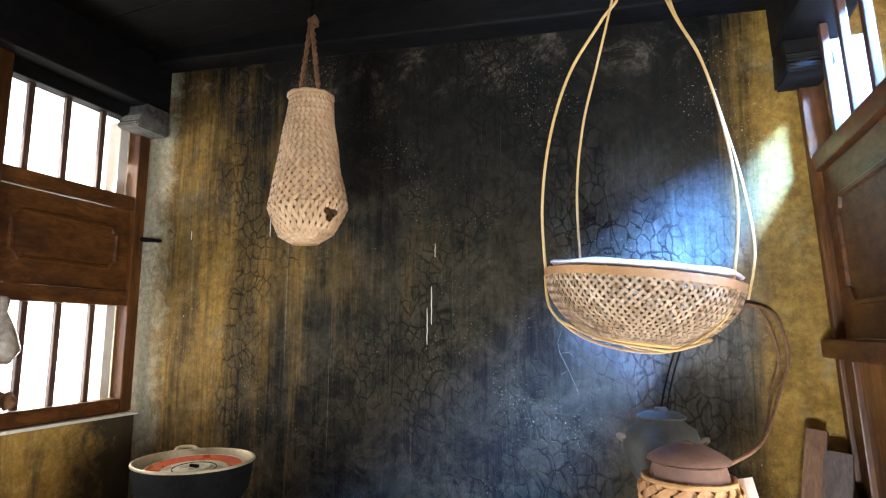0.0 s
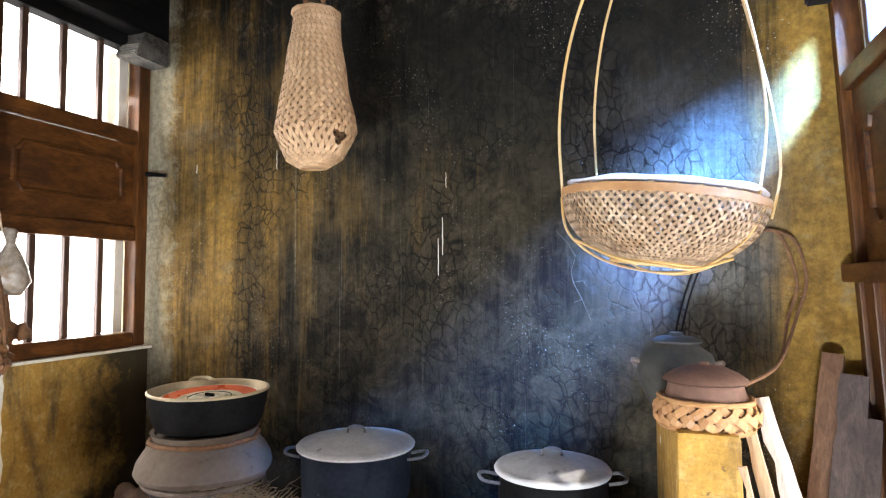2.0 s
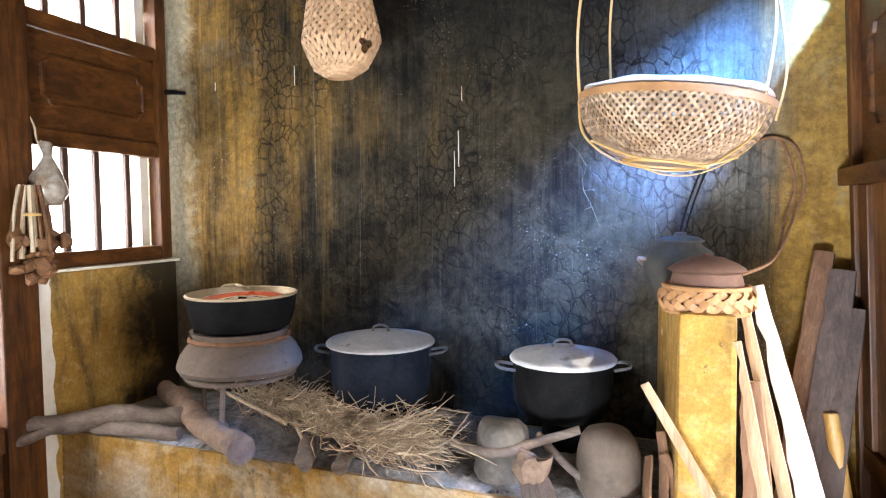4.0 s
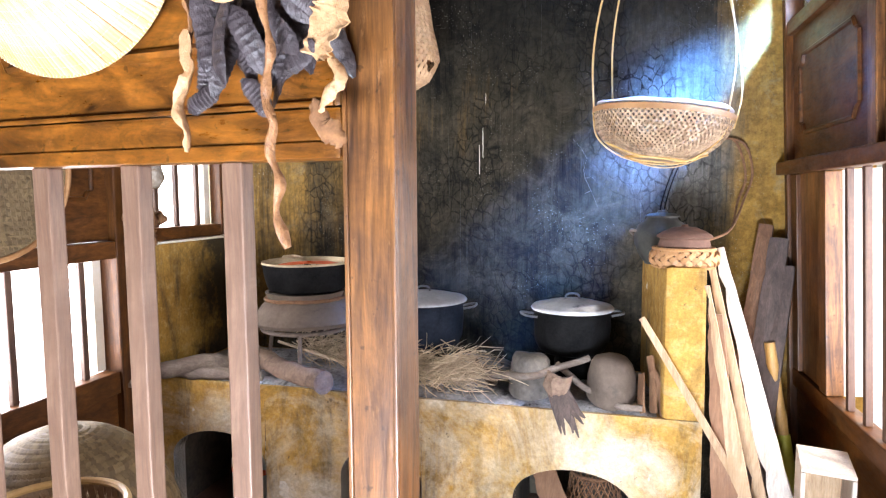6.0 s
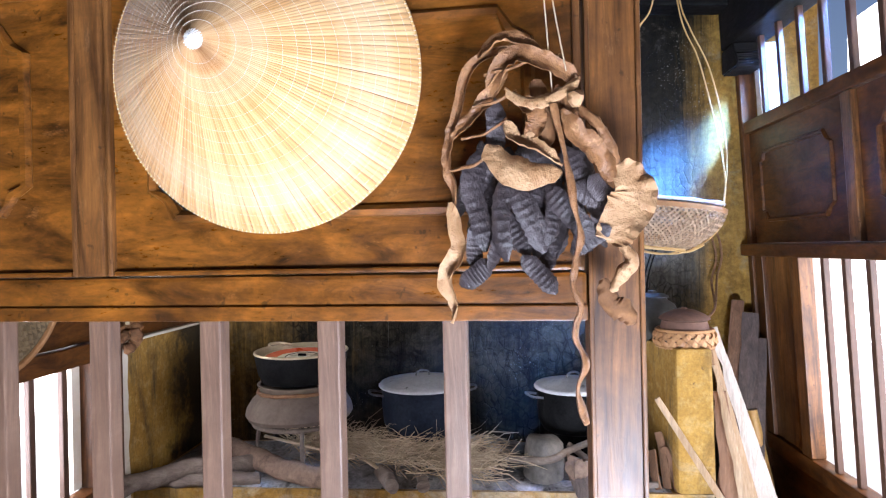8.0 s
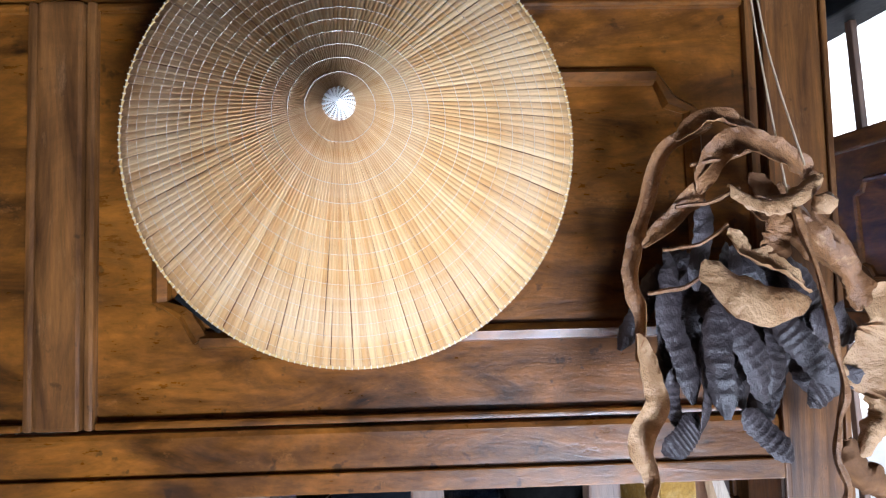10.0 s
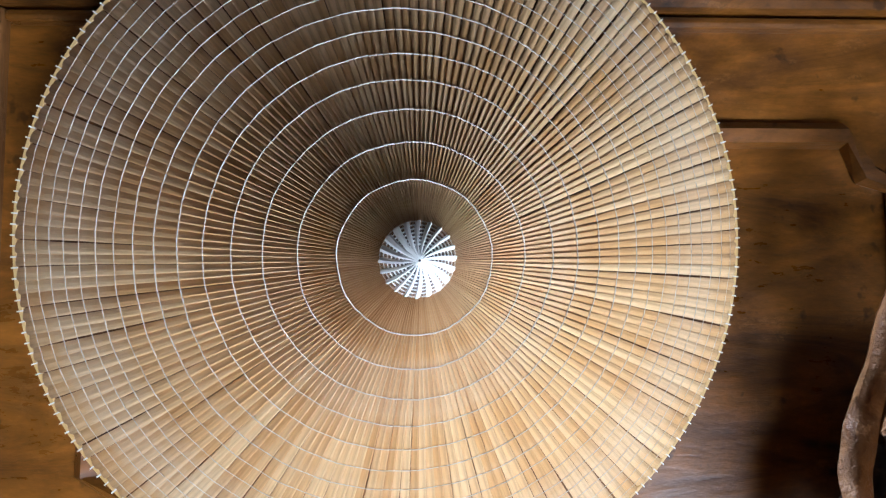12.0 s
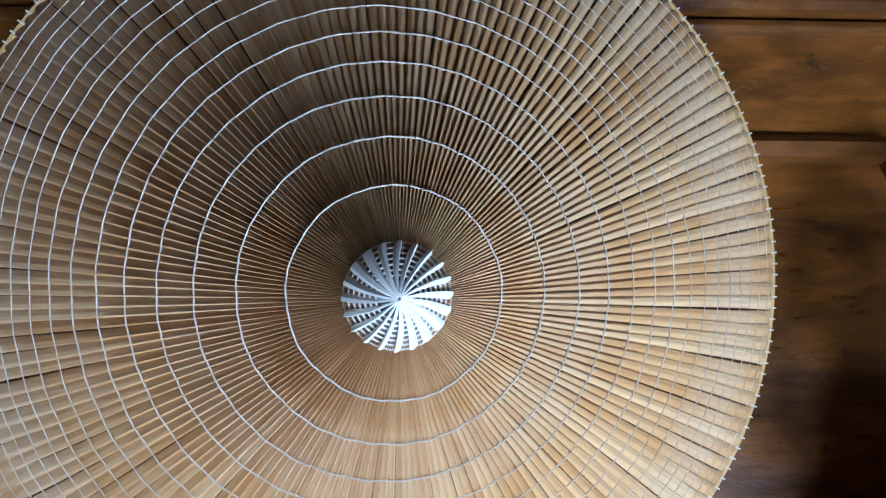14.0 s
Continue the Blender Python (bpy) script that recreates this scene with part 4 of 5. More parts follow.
log("stick", [(1.15, -0.30, 0.60), (1.30, -0.40, 0.625), (1.66, -0.465, 0.63), (1.98, -0.66, 0.665), (2.09, -0.62, 0.69), (2.27, -0.55, 0.745)], (0.024, 0.014), BRANCH, "long crooked grey stick lying over the hearth", "stick", wob=0.006)
log("stick", [(2.12, -0.52, 0.70), (2.25, -0.60, 0.62), (2.40, -0.68, 0.575), (2.5, -0.69, 0.57)], (0.014, 0.016), BRANCH, "short charred stick leaning among the hearth stones", "stick", wob=0.005)
log("log", [(1.20, -0.58, 0.585), (1.24, -0.66, 0.58), (1.28, -0.755, 0.575)], (0.03, 0.036), BRANCH, "short ash-covered log at the hearth edge")
log("log", [(1.36, -0.50, 0.585), (1.40, -0.62, 0.58), (1.43, -0.74, 0.575)], (0.024, 0.03), BRANCH, "short ash-covered log at the hearth edge")
log("log", [(1.66, -0.25, 0.60), (1.72, -0.36, 0.585), (1.80, -0.48, 0.575)], (0.03, 0.026), BRANCH, "grey charred log lying in the ashes")
log("log", [(0.62, -0.66, 0.572), (0.30, -0.70, 0.572), (0.06, -0.71, 0.572)], (0.03, 0.034), BRANCH, "pale dusty log along the hearth edge")

dry = kthing("dried_plant_head", 2.13, -0.72, 0.66, "dark withered plant head hanging over the hearth edge", "dried plant")
part("head", lumpy(lathe([(0.001, -0.06), (0.035, -0.05), (0.055, 0.0), (0.05, 0.035), (0.03, 0.05), (0.001, 0.045)], 20), 0.045, 22, 6), BARK, dry, smooth=True, angle=50)
random.seed(5)
for i in range(9):
    x = random.uniform(-0.03, 0.06)
    part("leaf", strip(curve([(x * 0.5, 0, 0.0), (x + 0.03, -0.05, -0.08), (x + 0.07 + random.uniform(-0.02, 0.02), -0.055 - random.uniform(0, 0.03), -0.10 - random.uniform(0, 0.11))], 8), [0.02, 0.034, 0.04, 0.04, 0.034, 0.026, 0.018, 0.012, 0.006], (0.3, -1, 0.2), 0.003, None, 0.3, 3), LOG_GREY, dry)


def brushwood():
    random.seed(11)
    b = bmesh.new()
    a, e = Vector((0.62, -0.26, 0.60)), Vector((1.70, -0.60, 0.60))
    ax = (e - a).normalized()
    for i in range(1700):
        s = random.random() ** 0.8
        c = a.lerp(e, s)
        spread = 0.05 + 0.07 * s
        p = c + Vector((random.gauss(0, spread * 0.6), random.gauss(0, spread * 0.75), abs(random.gauss(0.03, 0.045))))
        d = (ax + Vector((random.gauss(0, 0.45), random.gauss(0, 0.55), random.gauss(0.05, 0.3)))).normalized()
        ln = random.uniform(0.05, 0.2)
        q = p + d * ln * 0.5 + Vector((random.gauss(0, 0.01), random.gauss(0, 0.01), random.gauss(0, 0.01)))
        z = p + d * ln + Vector((random.gauss(0, 0.02), random.gauss(0, 0.02), random.gauss(0.0, 0.02)))
        for w in (p, q, z):
            w.z = max(w.z, 0.565)
            w.y = max(w.y, -0.80)
        r = random.uniform(0.0011, 0.0034)
        tube([p, q, z], [r, r * 0.9, r * 0.4], 4, b)
    # splayed broom end
    for i in range(260):
        p = e + Vector((random.gauss(-0.12, 0.05), random.gauss(0.02, 0.04), abs(random.gauss(0.03, 0.03))))
        d = Vector((random.uniform(0.3, 1), random.uniform(-0.9, 0.5), random.uniform(-0.25, 0.6))).normalized()
        z = p + d * random.uniform(0.06, 0.16)
        z.z = max(z.z, 0.56)
        tube([p, (p + z) / 2 + Vector((0, 0, 0.008)), z], [0.0022, 0.0017, 0.0006], 4, b)
    return b


bw = kthing("brushwood_bundle", 0, 0, 0, "heap of thin dry brushwood twigs on the hearth", "brushwood")
tagged(part("brushwood", brushwood(), TWIG, bw), kind="stuff")
for p in ([(0.78, -0.22, 0.70), (1.1, -0.38, 0.68), (1.5, -0.52, 0.645), (1.6, -0.56, 0.63)], [(0.5, -0.30, 0.66), (0.8, -0.42, 0.64), (1.05, -0.52, 0.62)], [(1.08, -0.50, 0.62), (1.2, -0.62, 0.6), (1.27, -0.70, 0.59)]):
    part("stalk", tube(curve(p, 16), 0.0085, 8), TWIG, bw, "straight straw-coloured stalk", smooth=True)


# ---- firewood beside the hearth ----
def board(name, top, foot, w0, w1, th, material, label, torn=0.0, face=(-0.35, -1, 0.1), group="firewood leaning by the hearth", category="plank", seed=1):
    """A split board leaning from foot to top, with torn edges."""
    t = kthing(name, 0, 0, 0, label, category, group)
    a, e = Vector(foot), Vector(top)
    n = 26
    ax = (e - a).normalized()
    nrm = Vector(face).normalized()
    side = ax.cross(nrm).normalized()
    nrm = side.cross(ax)
    random.seed(seed)
    b = bmesh.new()
    rows = []
    for i in range(n + 1):
        s = i / n
        c = a.lerp(e, s) + nrm * 0.012 * math.sin(3.1 * s + seed)
        w = w0 + (w1 - w0) * s
        l = w / 2 - torn * abs(noise.noise(Vector((s * 14, seed, 0)))) * 2.2
        r = w / 2 - torn * 0.35 * abs(noise.noise(Vector((s * 9, seed + 5, 0))))
        k = 1.0 if i < n else 0.93
        rows.append([b.verts.new(c + side * (-l * k) + nrm * th / 2), b.verts.new(c + nrm * (th * 0.62)), b.verts.new(c + side * (r * k) + nrm * th / 2), b.verts.new(c + side * (r * k) - nrm * th / 2), b.verts.new(c + side * (-l * k * 0.9) - nrm * th / 2)])
    for p, q in zip(rows, rows[1:]):
        for k in range(5):
            b.faces.new((p[k], p[(k + 1) % 5], q[(k + 1) % 5], q[k]))
    b.faces.new(rows[0][::-1])
    b.faces.new(rows[-1])
    part("board", b, material, t)
    return t


board("plank", (2.815, -0.52, 1.265), (3.135, -0.86, -0.2), 0.125, 0.045, 0.018, SPLIT_WHITE, "pale peeled plank with one torn edge leaning on the pier", 0.02, seed=3)
board("plank", (2.775, -0.60, 1.20), (3.04, -0.84, -0.2), 0.075, 0.03, 0.016, SPLIT, "split plank with ragged edges leaning on the pier", 0.018, seed=4)
board("plank", (2.735, -0.755, 1.13), (2.96, -0.90, -0.2), 0.10, 0.022, 0.016, SPLIT, "split light plank leaning on the pier", 0.016, seed=6)
board("plank", (2.775, -0.70, 1.00), (2.86, -0.80, -0.2), 0.14, 0.06, 0.02, SPLIT_BROWN, "brown board standing against the pier", 0.008, seed=8)
board("lath", (2.483, -0.765, 0.985), (3.18, -0.90, -0.2), 0.036, 0.026, 0.012, SPLIT, "thin straight split lath leaning across the hearth front", 0.0, seed=9)
board("firewood", (3.115, -0.06, 1.345), (2.86, -0.36, -0.2), 0.075, 0.066, 0.055, LOG_BROWN, "split brown firewood leaning in the corner", 0.006, seed=11)
board("firewood", (3.165, -0.10, 1.28), (2.93, -0.42, -0.2), 0.10, 0.085, 0.06, LOG_GREY, "dark grey split firewood leaning in the corner", 0.006, seed=12)
board("firewood", (3.19, -0.15, 1.15), (2.98, -0.47, -0.2), 0.09, 0.07, 0.055, LOG_GREY, "short dark split firewood leaning in the corner", 0.01, seed=13)
for i, (u, v, zt) in enumerate(((2.49, -0.60, 0.70), (2.525, -0.585, 0.78), (2.545, -0.62, 0.72))):
    board("kindling", (u, v, zt), (u + 0.02 + 0.012 * i, v - 0.08, 0.546), 0.05, 0.045, 0.008, SPLIT_BROWN, "thin brown kindling board leaning on the pier", 0.004, seed=20 + i, face=(-1, -0.5, 0.2))
bp = kthing("bamboo_pole", 0, 0, 0, "orange bamboo pole with a yellow-green taped lower end", "pole")
pb0, pb1 = Vector((3.095, -0.27, 0.80)), Vector((3.235, -0.42, -0.2))
part("cane", tube([pb0.lerp(pb1, s / 20) for s in range(21)], [0.024 + (0.003 if s % 5 == 2 else 0) for s in range(21)], 12), BAMBOO_POLE, bp, smooth=True)
part("wrap", tube([pb0.lerp(pb1, 0.42 + 0.56 * s / 30) for s in range(31)], [0.028 + 0.0015 * (s % 2) for s in range(31)], 12), WRAP, bp, "yellow-green tape wound round the pole", smooth=True)

cr = thing("wooden_crate", K @ pose(3.13, -0.93, FZ, 0, 0, -12), "small pale open wooden crate standing by the window", "crate")
for a in ((-0.085, -0.07, -0.12, 0.12), (0.07, 0.085, -0.12, 0.12)):
    part("side", box(*a, 0.0, 0.70, 0.004), SPLIT_WHITE, cr)
part("top", box(-0.085, 0.085, -0.12, 0.12, 0.702, 0.716, 0.004), SPLIT_WHITE, cr)
part("back", box(-0.07, 0.07, 0.106, 0.118, 0.0, 0.70, 0.003), SPLIT, cr)

# ---- in the fuel openings ----
jr = kthing("steel_jar", 0.46, -0.50, FZ, "dull steel jar with a brass lid and a red band", "jar")
part("body", lathe([(0.001, 0), (0.12, 0.0), (0.135, 0.03), (0.135, 0.25), (0.11, 0.30), (0.09, 0.32), (0.001, 0.32)], 48), STEEL, jr, smooth=True)
part("band", lathe([(0.1365, 0.19), (0.1375, 0.195), (0.1375, 0.215), (0.1365, 0.22)], 48), ENAMEL_RED, jr, "dark red band", smooth=True)
part("lid", lathe([(0.001, 0.365), (0.085, 0.362), (0.098, 0.345), (0.1, 0.322), (0.001, 0.322)], 48), BRASS_RIM, jr, smooth=True)
log("log", [(1.12, -0.62, -0.12), (1.18, -0.55, 0.08), (1.2, -0.4, 0.2)], (0.05, 0.04), BARK, "dark log stored in a fuel opening", group="stored firewood")
log("log", [(1.30, -0.60, -0.15), (1.27, -0.5, -0.1), (1.24, -0.3, -0.1)], (0.05, 0.04), BARK, "dark log stored in a fuel opening", group="stored firewood")
log("stick", [(1.20, -0.70, -0.05), (1.36, -0.66, 0.06), (1.47, -0.60, 0.16)], (0.012, 0.012), HUSK, "reddish stick stored in a fuel opening", "stick", group="stored firewood", wob=0.002)
fb = kthing("fish_basket", 2.30, -0.45, FZ, "brown open-mesh basket lying in a fuel opening", "basket", tilt=(0, 0))
part("weave", helix_weave(lambda s: 0.16 - 0.05 * s, lambda s: 0.02 + 0.34 * s, 22, 1.3, 0.006, 0.003, 0.002, 24), ROPE, fb)
part("hoop", ring(0.162, 0.008, 0.02, 48, 7), ROPE, fb, smooth=True)
part("hoop", ring(0.112, 0.008, 0.36, 48, 7), ROPE, fb, smooth=True)
board("palm_sheath", (2.06, -0.55, 0.20), (2.22, -0.66, -0.2), 0.2, 0.12, 0.006, SPLIT_BROWN, "brown dried palm sheath in a fuel opening", 0.01, seed=31, group="stored firewood", category="palm sheath")

# ---- hanging bag and basket ----
BAGP = ((0.0, 0.05, 0.0), (0.1, 0.098, 0.030), (0.22, 0.140, 0.120), (0.42, 0.126, 0.22), (0.65, 0.106, 0.335), (0.85, 0.088, 0.44), (1.0, 0.080, 0.53))


def bag_r(s):
    for (a, r0, _), (c, r1, _) in zip(BAGP, BAGP[1:]):
        if s <= c:
            k = (s - a) / (c - a)
            return r0 + (r1 - r0) * k
    return BAGP[-1][1]


def bag_z(s):
    for (a, _, z0), (c, _, z1) in zip(BAGP, BAGP[1:]):
        if s <= c:
            return z0 + (z1 - z0) * (s - a) / (c - a)
    return BAGP[-1][2]


bag = kthing("woven_bag", 1.45, -0.72, 1.99, "hanging plaited straw bag with a torn hole", "bag", turn=-25)
hole = Vector((0.126, 0.016, 0.085))
bb = helix_weave(bag_r, bag_z, 30, 3.3, 0.0135, 0.0034, 0.0014, 110, lambda p: (p - hole).length < 0.022)
for q in bb.verts:
    q.co.y *= 0.92
    q.co += noise.noise_vector(q.co * 7) * 0.010
part("weave", bb, STRAW, bag)
part("rim", lumpy(ring(0.079, 0.006, 0.53, 48, 7), 0.005, 40, 1), STRAW, bag, smooth=True)
part("bottom", lumpy(lathe([(0.001, 0.0), (0.03, 0.0), (0.058, 0.004), (0.056, 0.008), (0.001, 0.005)], 24), 0.004, 20), STRAW, bag, smooth=True)
for s in (-1, 1):
    b = bmesh.new()
    for ph in (0, math.pi):
        tube([(s * 0.07 * (1 - k / 40) + 0.005 * math.cos(k * 0.9 + ph), 0.005 * math.sin(k * 0.9 + ph) - 0.01, 0.50 + 0.33 * k / 40) for k in range(41)], 0.0055, 6, b)
    part("rope", b, ROPE, bag, "twisted coir rope handle", smooth=True)
b = bmesh.new()
for ph in (0, math.pi):
    tube([(0.005 * math.cos(k * 0.9 + ph), 0.005 * math.sin(k * 0.9 + ph) - 0.01, 0.82 + 0.37 * k / 50) for k in range(51)], 0.005, 6, b)
part("hanging_cord", b, SOOT_IRON, bag, "sooty hanging cord", smooth=True)
part("knot", lumpy(lathe([(0.001, 0.80), (0.018, 0.81), (0.02, 0.83), (0.01, 0.85), (0.001, 0.855)], 14), 0.006, 30), ROPE, bag, smooth=True)

hb = thing("hanging_basket", K @ pose(2.557, -0.60, 1.845, 0, 6.5, 0), "open-weave bamboo basket hung on bent rattan carriers", "basket")
part("weave", helix_weave(lambda s: 0.287 * math.sin(0.42 + (math.pi / 2 - 0.42) * s) ** 0.95, lambda s: -0.19 * math.cos(0.42 + (math.pi / 2 - 0.42) * s) / math.cos(0.42), 76, 0.80, 0.0092, 0.0022, 0.0012, 56), BAMBOO_PALE, hb)
part("bottom_hoop", ring(0.125, 0.007, -0.192, 48, 7), RATTAN, hb, smooth=True)
part("bottom", lumpy(lathe([(0.001, -0.196), (0.12, -0.192), (0.122, -0.187), (0.001, -0.190)], 32), 0.004, 20), BAMBOO_PALE, hb, smooth=True)
for z, r, w in ((0.004, 0.287, 0.022), (0.006, 0.280, 0.02)):
    part("rim_band", lathe([(r - 0.003, z - w), (r + 0.004, z - w), (r + 0.005, z), (r - 0.003, z)], 72), RATTAN_RED if r > 0.283 else BAMBOO_PALE, hb, smooth=True)
random.seed(8)
for i in range(30):
    a = 2 * math.pi * i / 30
    part("binding", box(-0.004, 0.0065, -0.006, 0.006, -0.020, 0.007, 0.003), RATTAN, hb, m=pose(0.284 * math.cos(a), 0.284 * math.sin(a), 0, 0, 0, math.degrees(a)))
tr = thing("bamboo_tray", K @ pose(2.557, -0.60, 1.838, 1, 6.5, 0), "flat weathered bamboo tray laid in the hanging basket", "tray")
part("sheet", lumpy(lathe([(0.001, 0.0), (0.1, 0.002), (0.2, 0.006), (0.262, 0.014), (0.283, 0.034), (0.274, 0.039), (0.2, 0.016), (0.001, 0.008)], 56), 0.012, 7, 2), PAPER, tr, smooth=True)
APEX_L, APEX_R = Vector((0.03, 0.0, 1.30)), Vector((0.06, 0.0, 1.30))
for pts, apex in (
    ([(-0.284, -0.05, -0.02), (-0.292, -0.05, 0.2), (-0.262, -0.05, 0.43), (-0.195, -0.05, 0.64), (-0.09, -0.04, 0.82), (-0.02, -0.02, 0.95)], APEX_L),
    ([(-0.20, 0.2, 0.0), (-0.208, 0.2, 0.3), (-0.18, 0.2, 0.55), (-0.125, 0.18, 0.76), (-0.06, 0.12, 0.98)], APEX_L),
    ([(0.235, -0.13, -0.03), (0.262, -0.13, 0.2), (0.245, -0.13, 0.40), (0.195, -0.12, 0.63), (0.12, -0.11, 0.80), (0.09, -0.06, 0.95)], APEX_R),
    ([(0.300, 0.06, -0.03), (0.327, 0.06, 0.12), (0.308, 0.06, 0.31), (0.263, 0.06, 0.52), (0.205, 0.05, 0.73), (0.124, 0.04, 0.92)], APEX_R),
):
    upright = [(x - 0.113 * z, y, z) for x, y, z in (*pts, apex)]
    part("carrier", tube(curve(upright, 54), 0.0052, 8, None, 0.6), RATTAN, hb, "bent golden rattan carrier", smooth=True)
for pts in ([(-0.285, -0.05, -0.02), (-0.25, -0.06, -0.13), (-0.12, -0.07, -0.205), (0.08, -0.09, -0.21), (0.21, -0.12, -0.12), (0.255, -0.13, -0.02)], [(-0.2, 0.2, 0.0), (-0.17, 0.18, -0.11), (-0.05, 0.14, -0.205), (0.1, 0.1, -0.21), (0.24, 0.07, -0.12), (0.285, 0.06, -0.01)], [(-0.22, -0.15, -0.15), (-0.1, -0.19, -0.19), (0.02, -0.2, -0.2), (0.1, -0.16, -0.2), (0.2, -0.05, -0.16)]):
    part("sling", tube(curve(pts, 36), 0.0048, 8, None, 0.6), RATTAN, hb, smooth=True)

# ---- conical hat on the partition ----
hat = thing("conical_hat", look((-1.1242, -0.0575, 1.9687), (-1.1073, -0.3085, 1.9463)) @ pose(0, 0, 0, 0, 180, 0), "straw-coloured conical palm-leaf hat hung on a timber panel", "hat")
HR, HH, NL = 0.2617, 0.246, 172


def cone_point(r, a, lift=0.0):
    return Vector((r * math.cos(a), r * math.sin(a), HH * (1 - r / HR) + lift))


def leaf_mesh(seed):
    """One pleated leaf strip from the tip to the rim, raised along one edge."""
    random.seed(seed)
    b = bmesh.new()
    n = 22
    half = math.pi / NL * 0.985
    rows = []
    ph = random.uniform(0, 6)
    for i in range(n + 1):
        r = 0.006 + (HR - 0.006) * i / n
        sway = 0.16 * half * math.sin(5.0 * i / n + ph) * min(1, i / 8)
        lift = 0.0013 + 0.0003 * min(1.0, r / 0.05)
        pl = 0.5 + 0.5 * math.sin(i * 1.9 + ph)
        rows.append([b.verts.new(cone_point(r, -half + sway, 0.0002)), b.verts.new(cone_point(r, -0.2 * half + sway, lift * (0.75 + 0.25 * pl))), b.verts.new(cone_point(r, 0.55 * half + sway, lift * 1.25)), b.verts.new(cone_point(r, half + sway, lift * 0.75)), b.verts.new(cone_point(r, half + sway, -0.0022)), b.verts.new(cone_point(r, -half + sway, -0.0022))])
    for p, q in zip(rows, rows[1:]):
        for k in range(6):
            b.faces.new((p[k], p[(k + 1) % 6], q[(k + 1) % 6], q[k]))
    b.faces.new(rows[0][::-1])
    b.faces.new(rows[-1])
    return b


def palm_leaf():
    m = mat("pleated_palm_leaf", (0.62, 0.42, 0.2), 0.45, 0, 0.22)
    g = G(m)
    grain = g.noise(g.map((7, 420, 1)), 1.0, 4, 0.7)
    blot = g.noise(g.map((9, 30, 9)), 1.4, 5, 0.65)
    base = g.mix(g.rnd(), (0.57, 0.31, 0.115), (0.76, 0.51, 0.255))
    c = g.mix(g.ramp(grain, (0.35, 0.0), (0.6, 1.0)), g.mix(0.6, base, (0.22, 0.105, 0.035)), base)
    c = g.mix(g.ramp(blot, (0.45, 0.0), (0.7, 0.45)), c, (0.74, 0.59, 0.41))
    c = g.mix(g.ramp(g.noise(g.map((14, 60, 3), loc=(4, 2, 1)), 1.0, 4, 0.7), (0.66, 0.0), (0.72, 0.5)), c, (0.22, 0.11, 0.04))
    g.color(c)
    g.rough(g.ramp(blot, (0.3, 0.34), (0.7, 0.5)))
    g.bump(grain, 0.35, 0.002)
    return m


LEAF = palm_leaf()
STITCH = mat("greyed_thread", (0.56, 0.52, 0.46), 0.7, 0, 0.2)
base = part("lining", lathe([(HR - 0.001, 0.0), (0.012, HH * (1 - 0.012 / HR) - 0.0035), (0.008, HH * (1 - 0.012 / HR) - 0.006), (HR - 0.004, -0.004)], 96), HUSK, hat, "brown inner frame seen between the leaves", smooth=True)
variants = []
for s in range(6):
    variants.append(part("palm_leaf", leaf_mesh(s + 1), LEAF, hat, smooth=True, angle=50))
    variants[-1].matrix_basis = pose(0, 0, 0, 0, 0, 360 * s / NL)
random.seed(3)
for i in range(6, NL):
    o = new("palm_leaf", variants[random.randrange(6)].data)
    o.parent = hat
    o.matrix_basis = pose(0, 0, 0, 0, 0, 360 * i / NL + random.uniform(-0.12, 0.12)) @ Matrix.Diagonal((1, 1, 1, 1))
for k in range(15):
    r = 0.0281 + 0.0158 * k
    b = bmesh.new()
    n = 120
    pts = []
    for i in range(n + 1):
        a = 2 * math.pi * i / n
        pts.append(cone_point(r + 0.00018 * math.sin(9 * a + k), a, 0.0022 + 0.0005 * math.sin(NL * a * 0.5)))
    tube(pts, 0.00028 - 0.000007 * k, 5, b, caps=False)
    part("stitch_ring", b, STITCH, hat, "thin white stitching thread", smooth=True)
part("rim_hoop", ring(HR, 0.003, -0.001, 120, 7), RATTAN, hat, smooth=True)
b = bmesh.new()
for i in range(220):
    a = 2 * math.pi * i / 220
    box(HR - 0.0015, HR + 0.0030, -0.0005, 0.0005, -0.0025, 0.0021, 0, b, Matrix.Rotation(a, 4, "Z"))
tagged(part("rim_stitches", b, STITCH, hat, "row of white rim stitches"), kind="stuff")
# sewn cap on the tip
CR = 0.0128
zc = HH * (1 - CR / HR) + 0.001


def cap_z(r):
    return zc + 0.0105 * (1 - (r / CR) ** 1.4)


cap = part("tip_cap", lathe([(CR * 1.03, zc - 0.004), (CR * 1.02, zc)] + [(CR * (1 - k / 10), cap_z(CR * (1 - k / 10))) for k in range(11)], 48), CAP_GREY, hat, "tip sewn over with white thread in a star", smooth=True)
for i in range(20):
    a0 = 2 * math.pi * i / 20
    pts = [Vector((r * math.cos(a0 + 0.2 * (1 - r / CR)), r * math.sin(a0 + 0.2 * (1 - r / CR)), cap_z(r) + 0.0002)) for r in [CR * (0.965 - 0.93 * k / 10) for k in range(11)]]
    part("thread", tube(pts, [0.00160 - 0.00122 * k / 10 for k in range(11)], 6, None, 0.5), THREAD, cap, smooth=True)
for k in range(7):
    part("thread_loop", ring(CR * (0.40 + 0.10 * k), 0.00028, cap_z(CR * (0.40 + 0.10 * k)) + 0.0001, 40, 5), THREAD, cap, smooth=True)
ds = thing("carved_board", pose(-1.32, 0.0, 1.777, 0, 0, 0), "dark blue-black wooden board tucked behind the hat", "board")
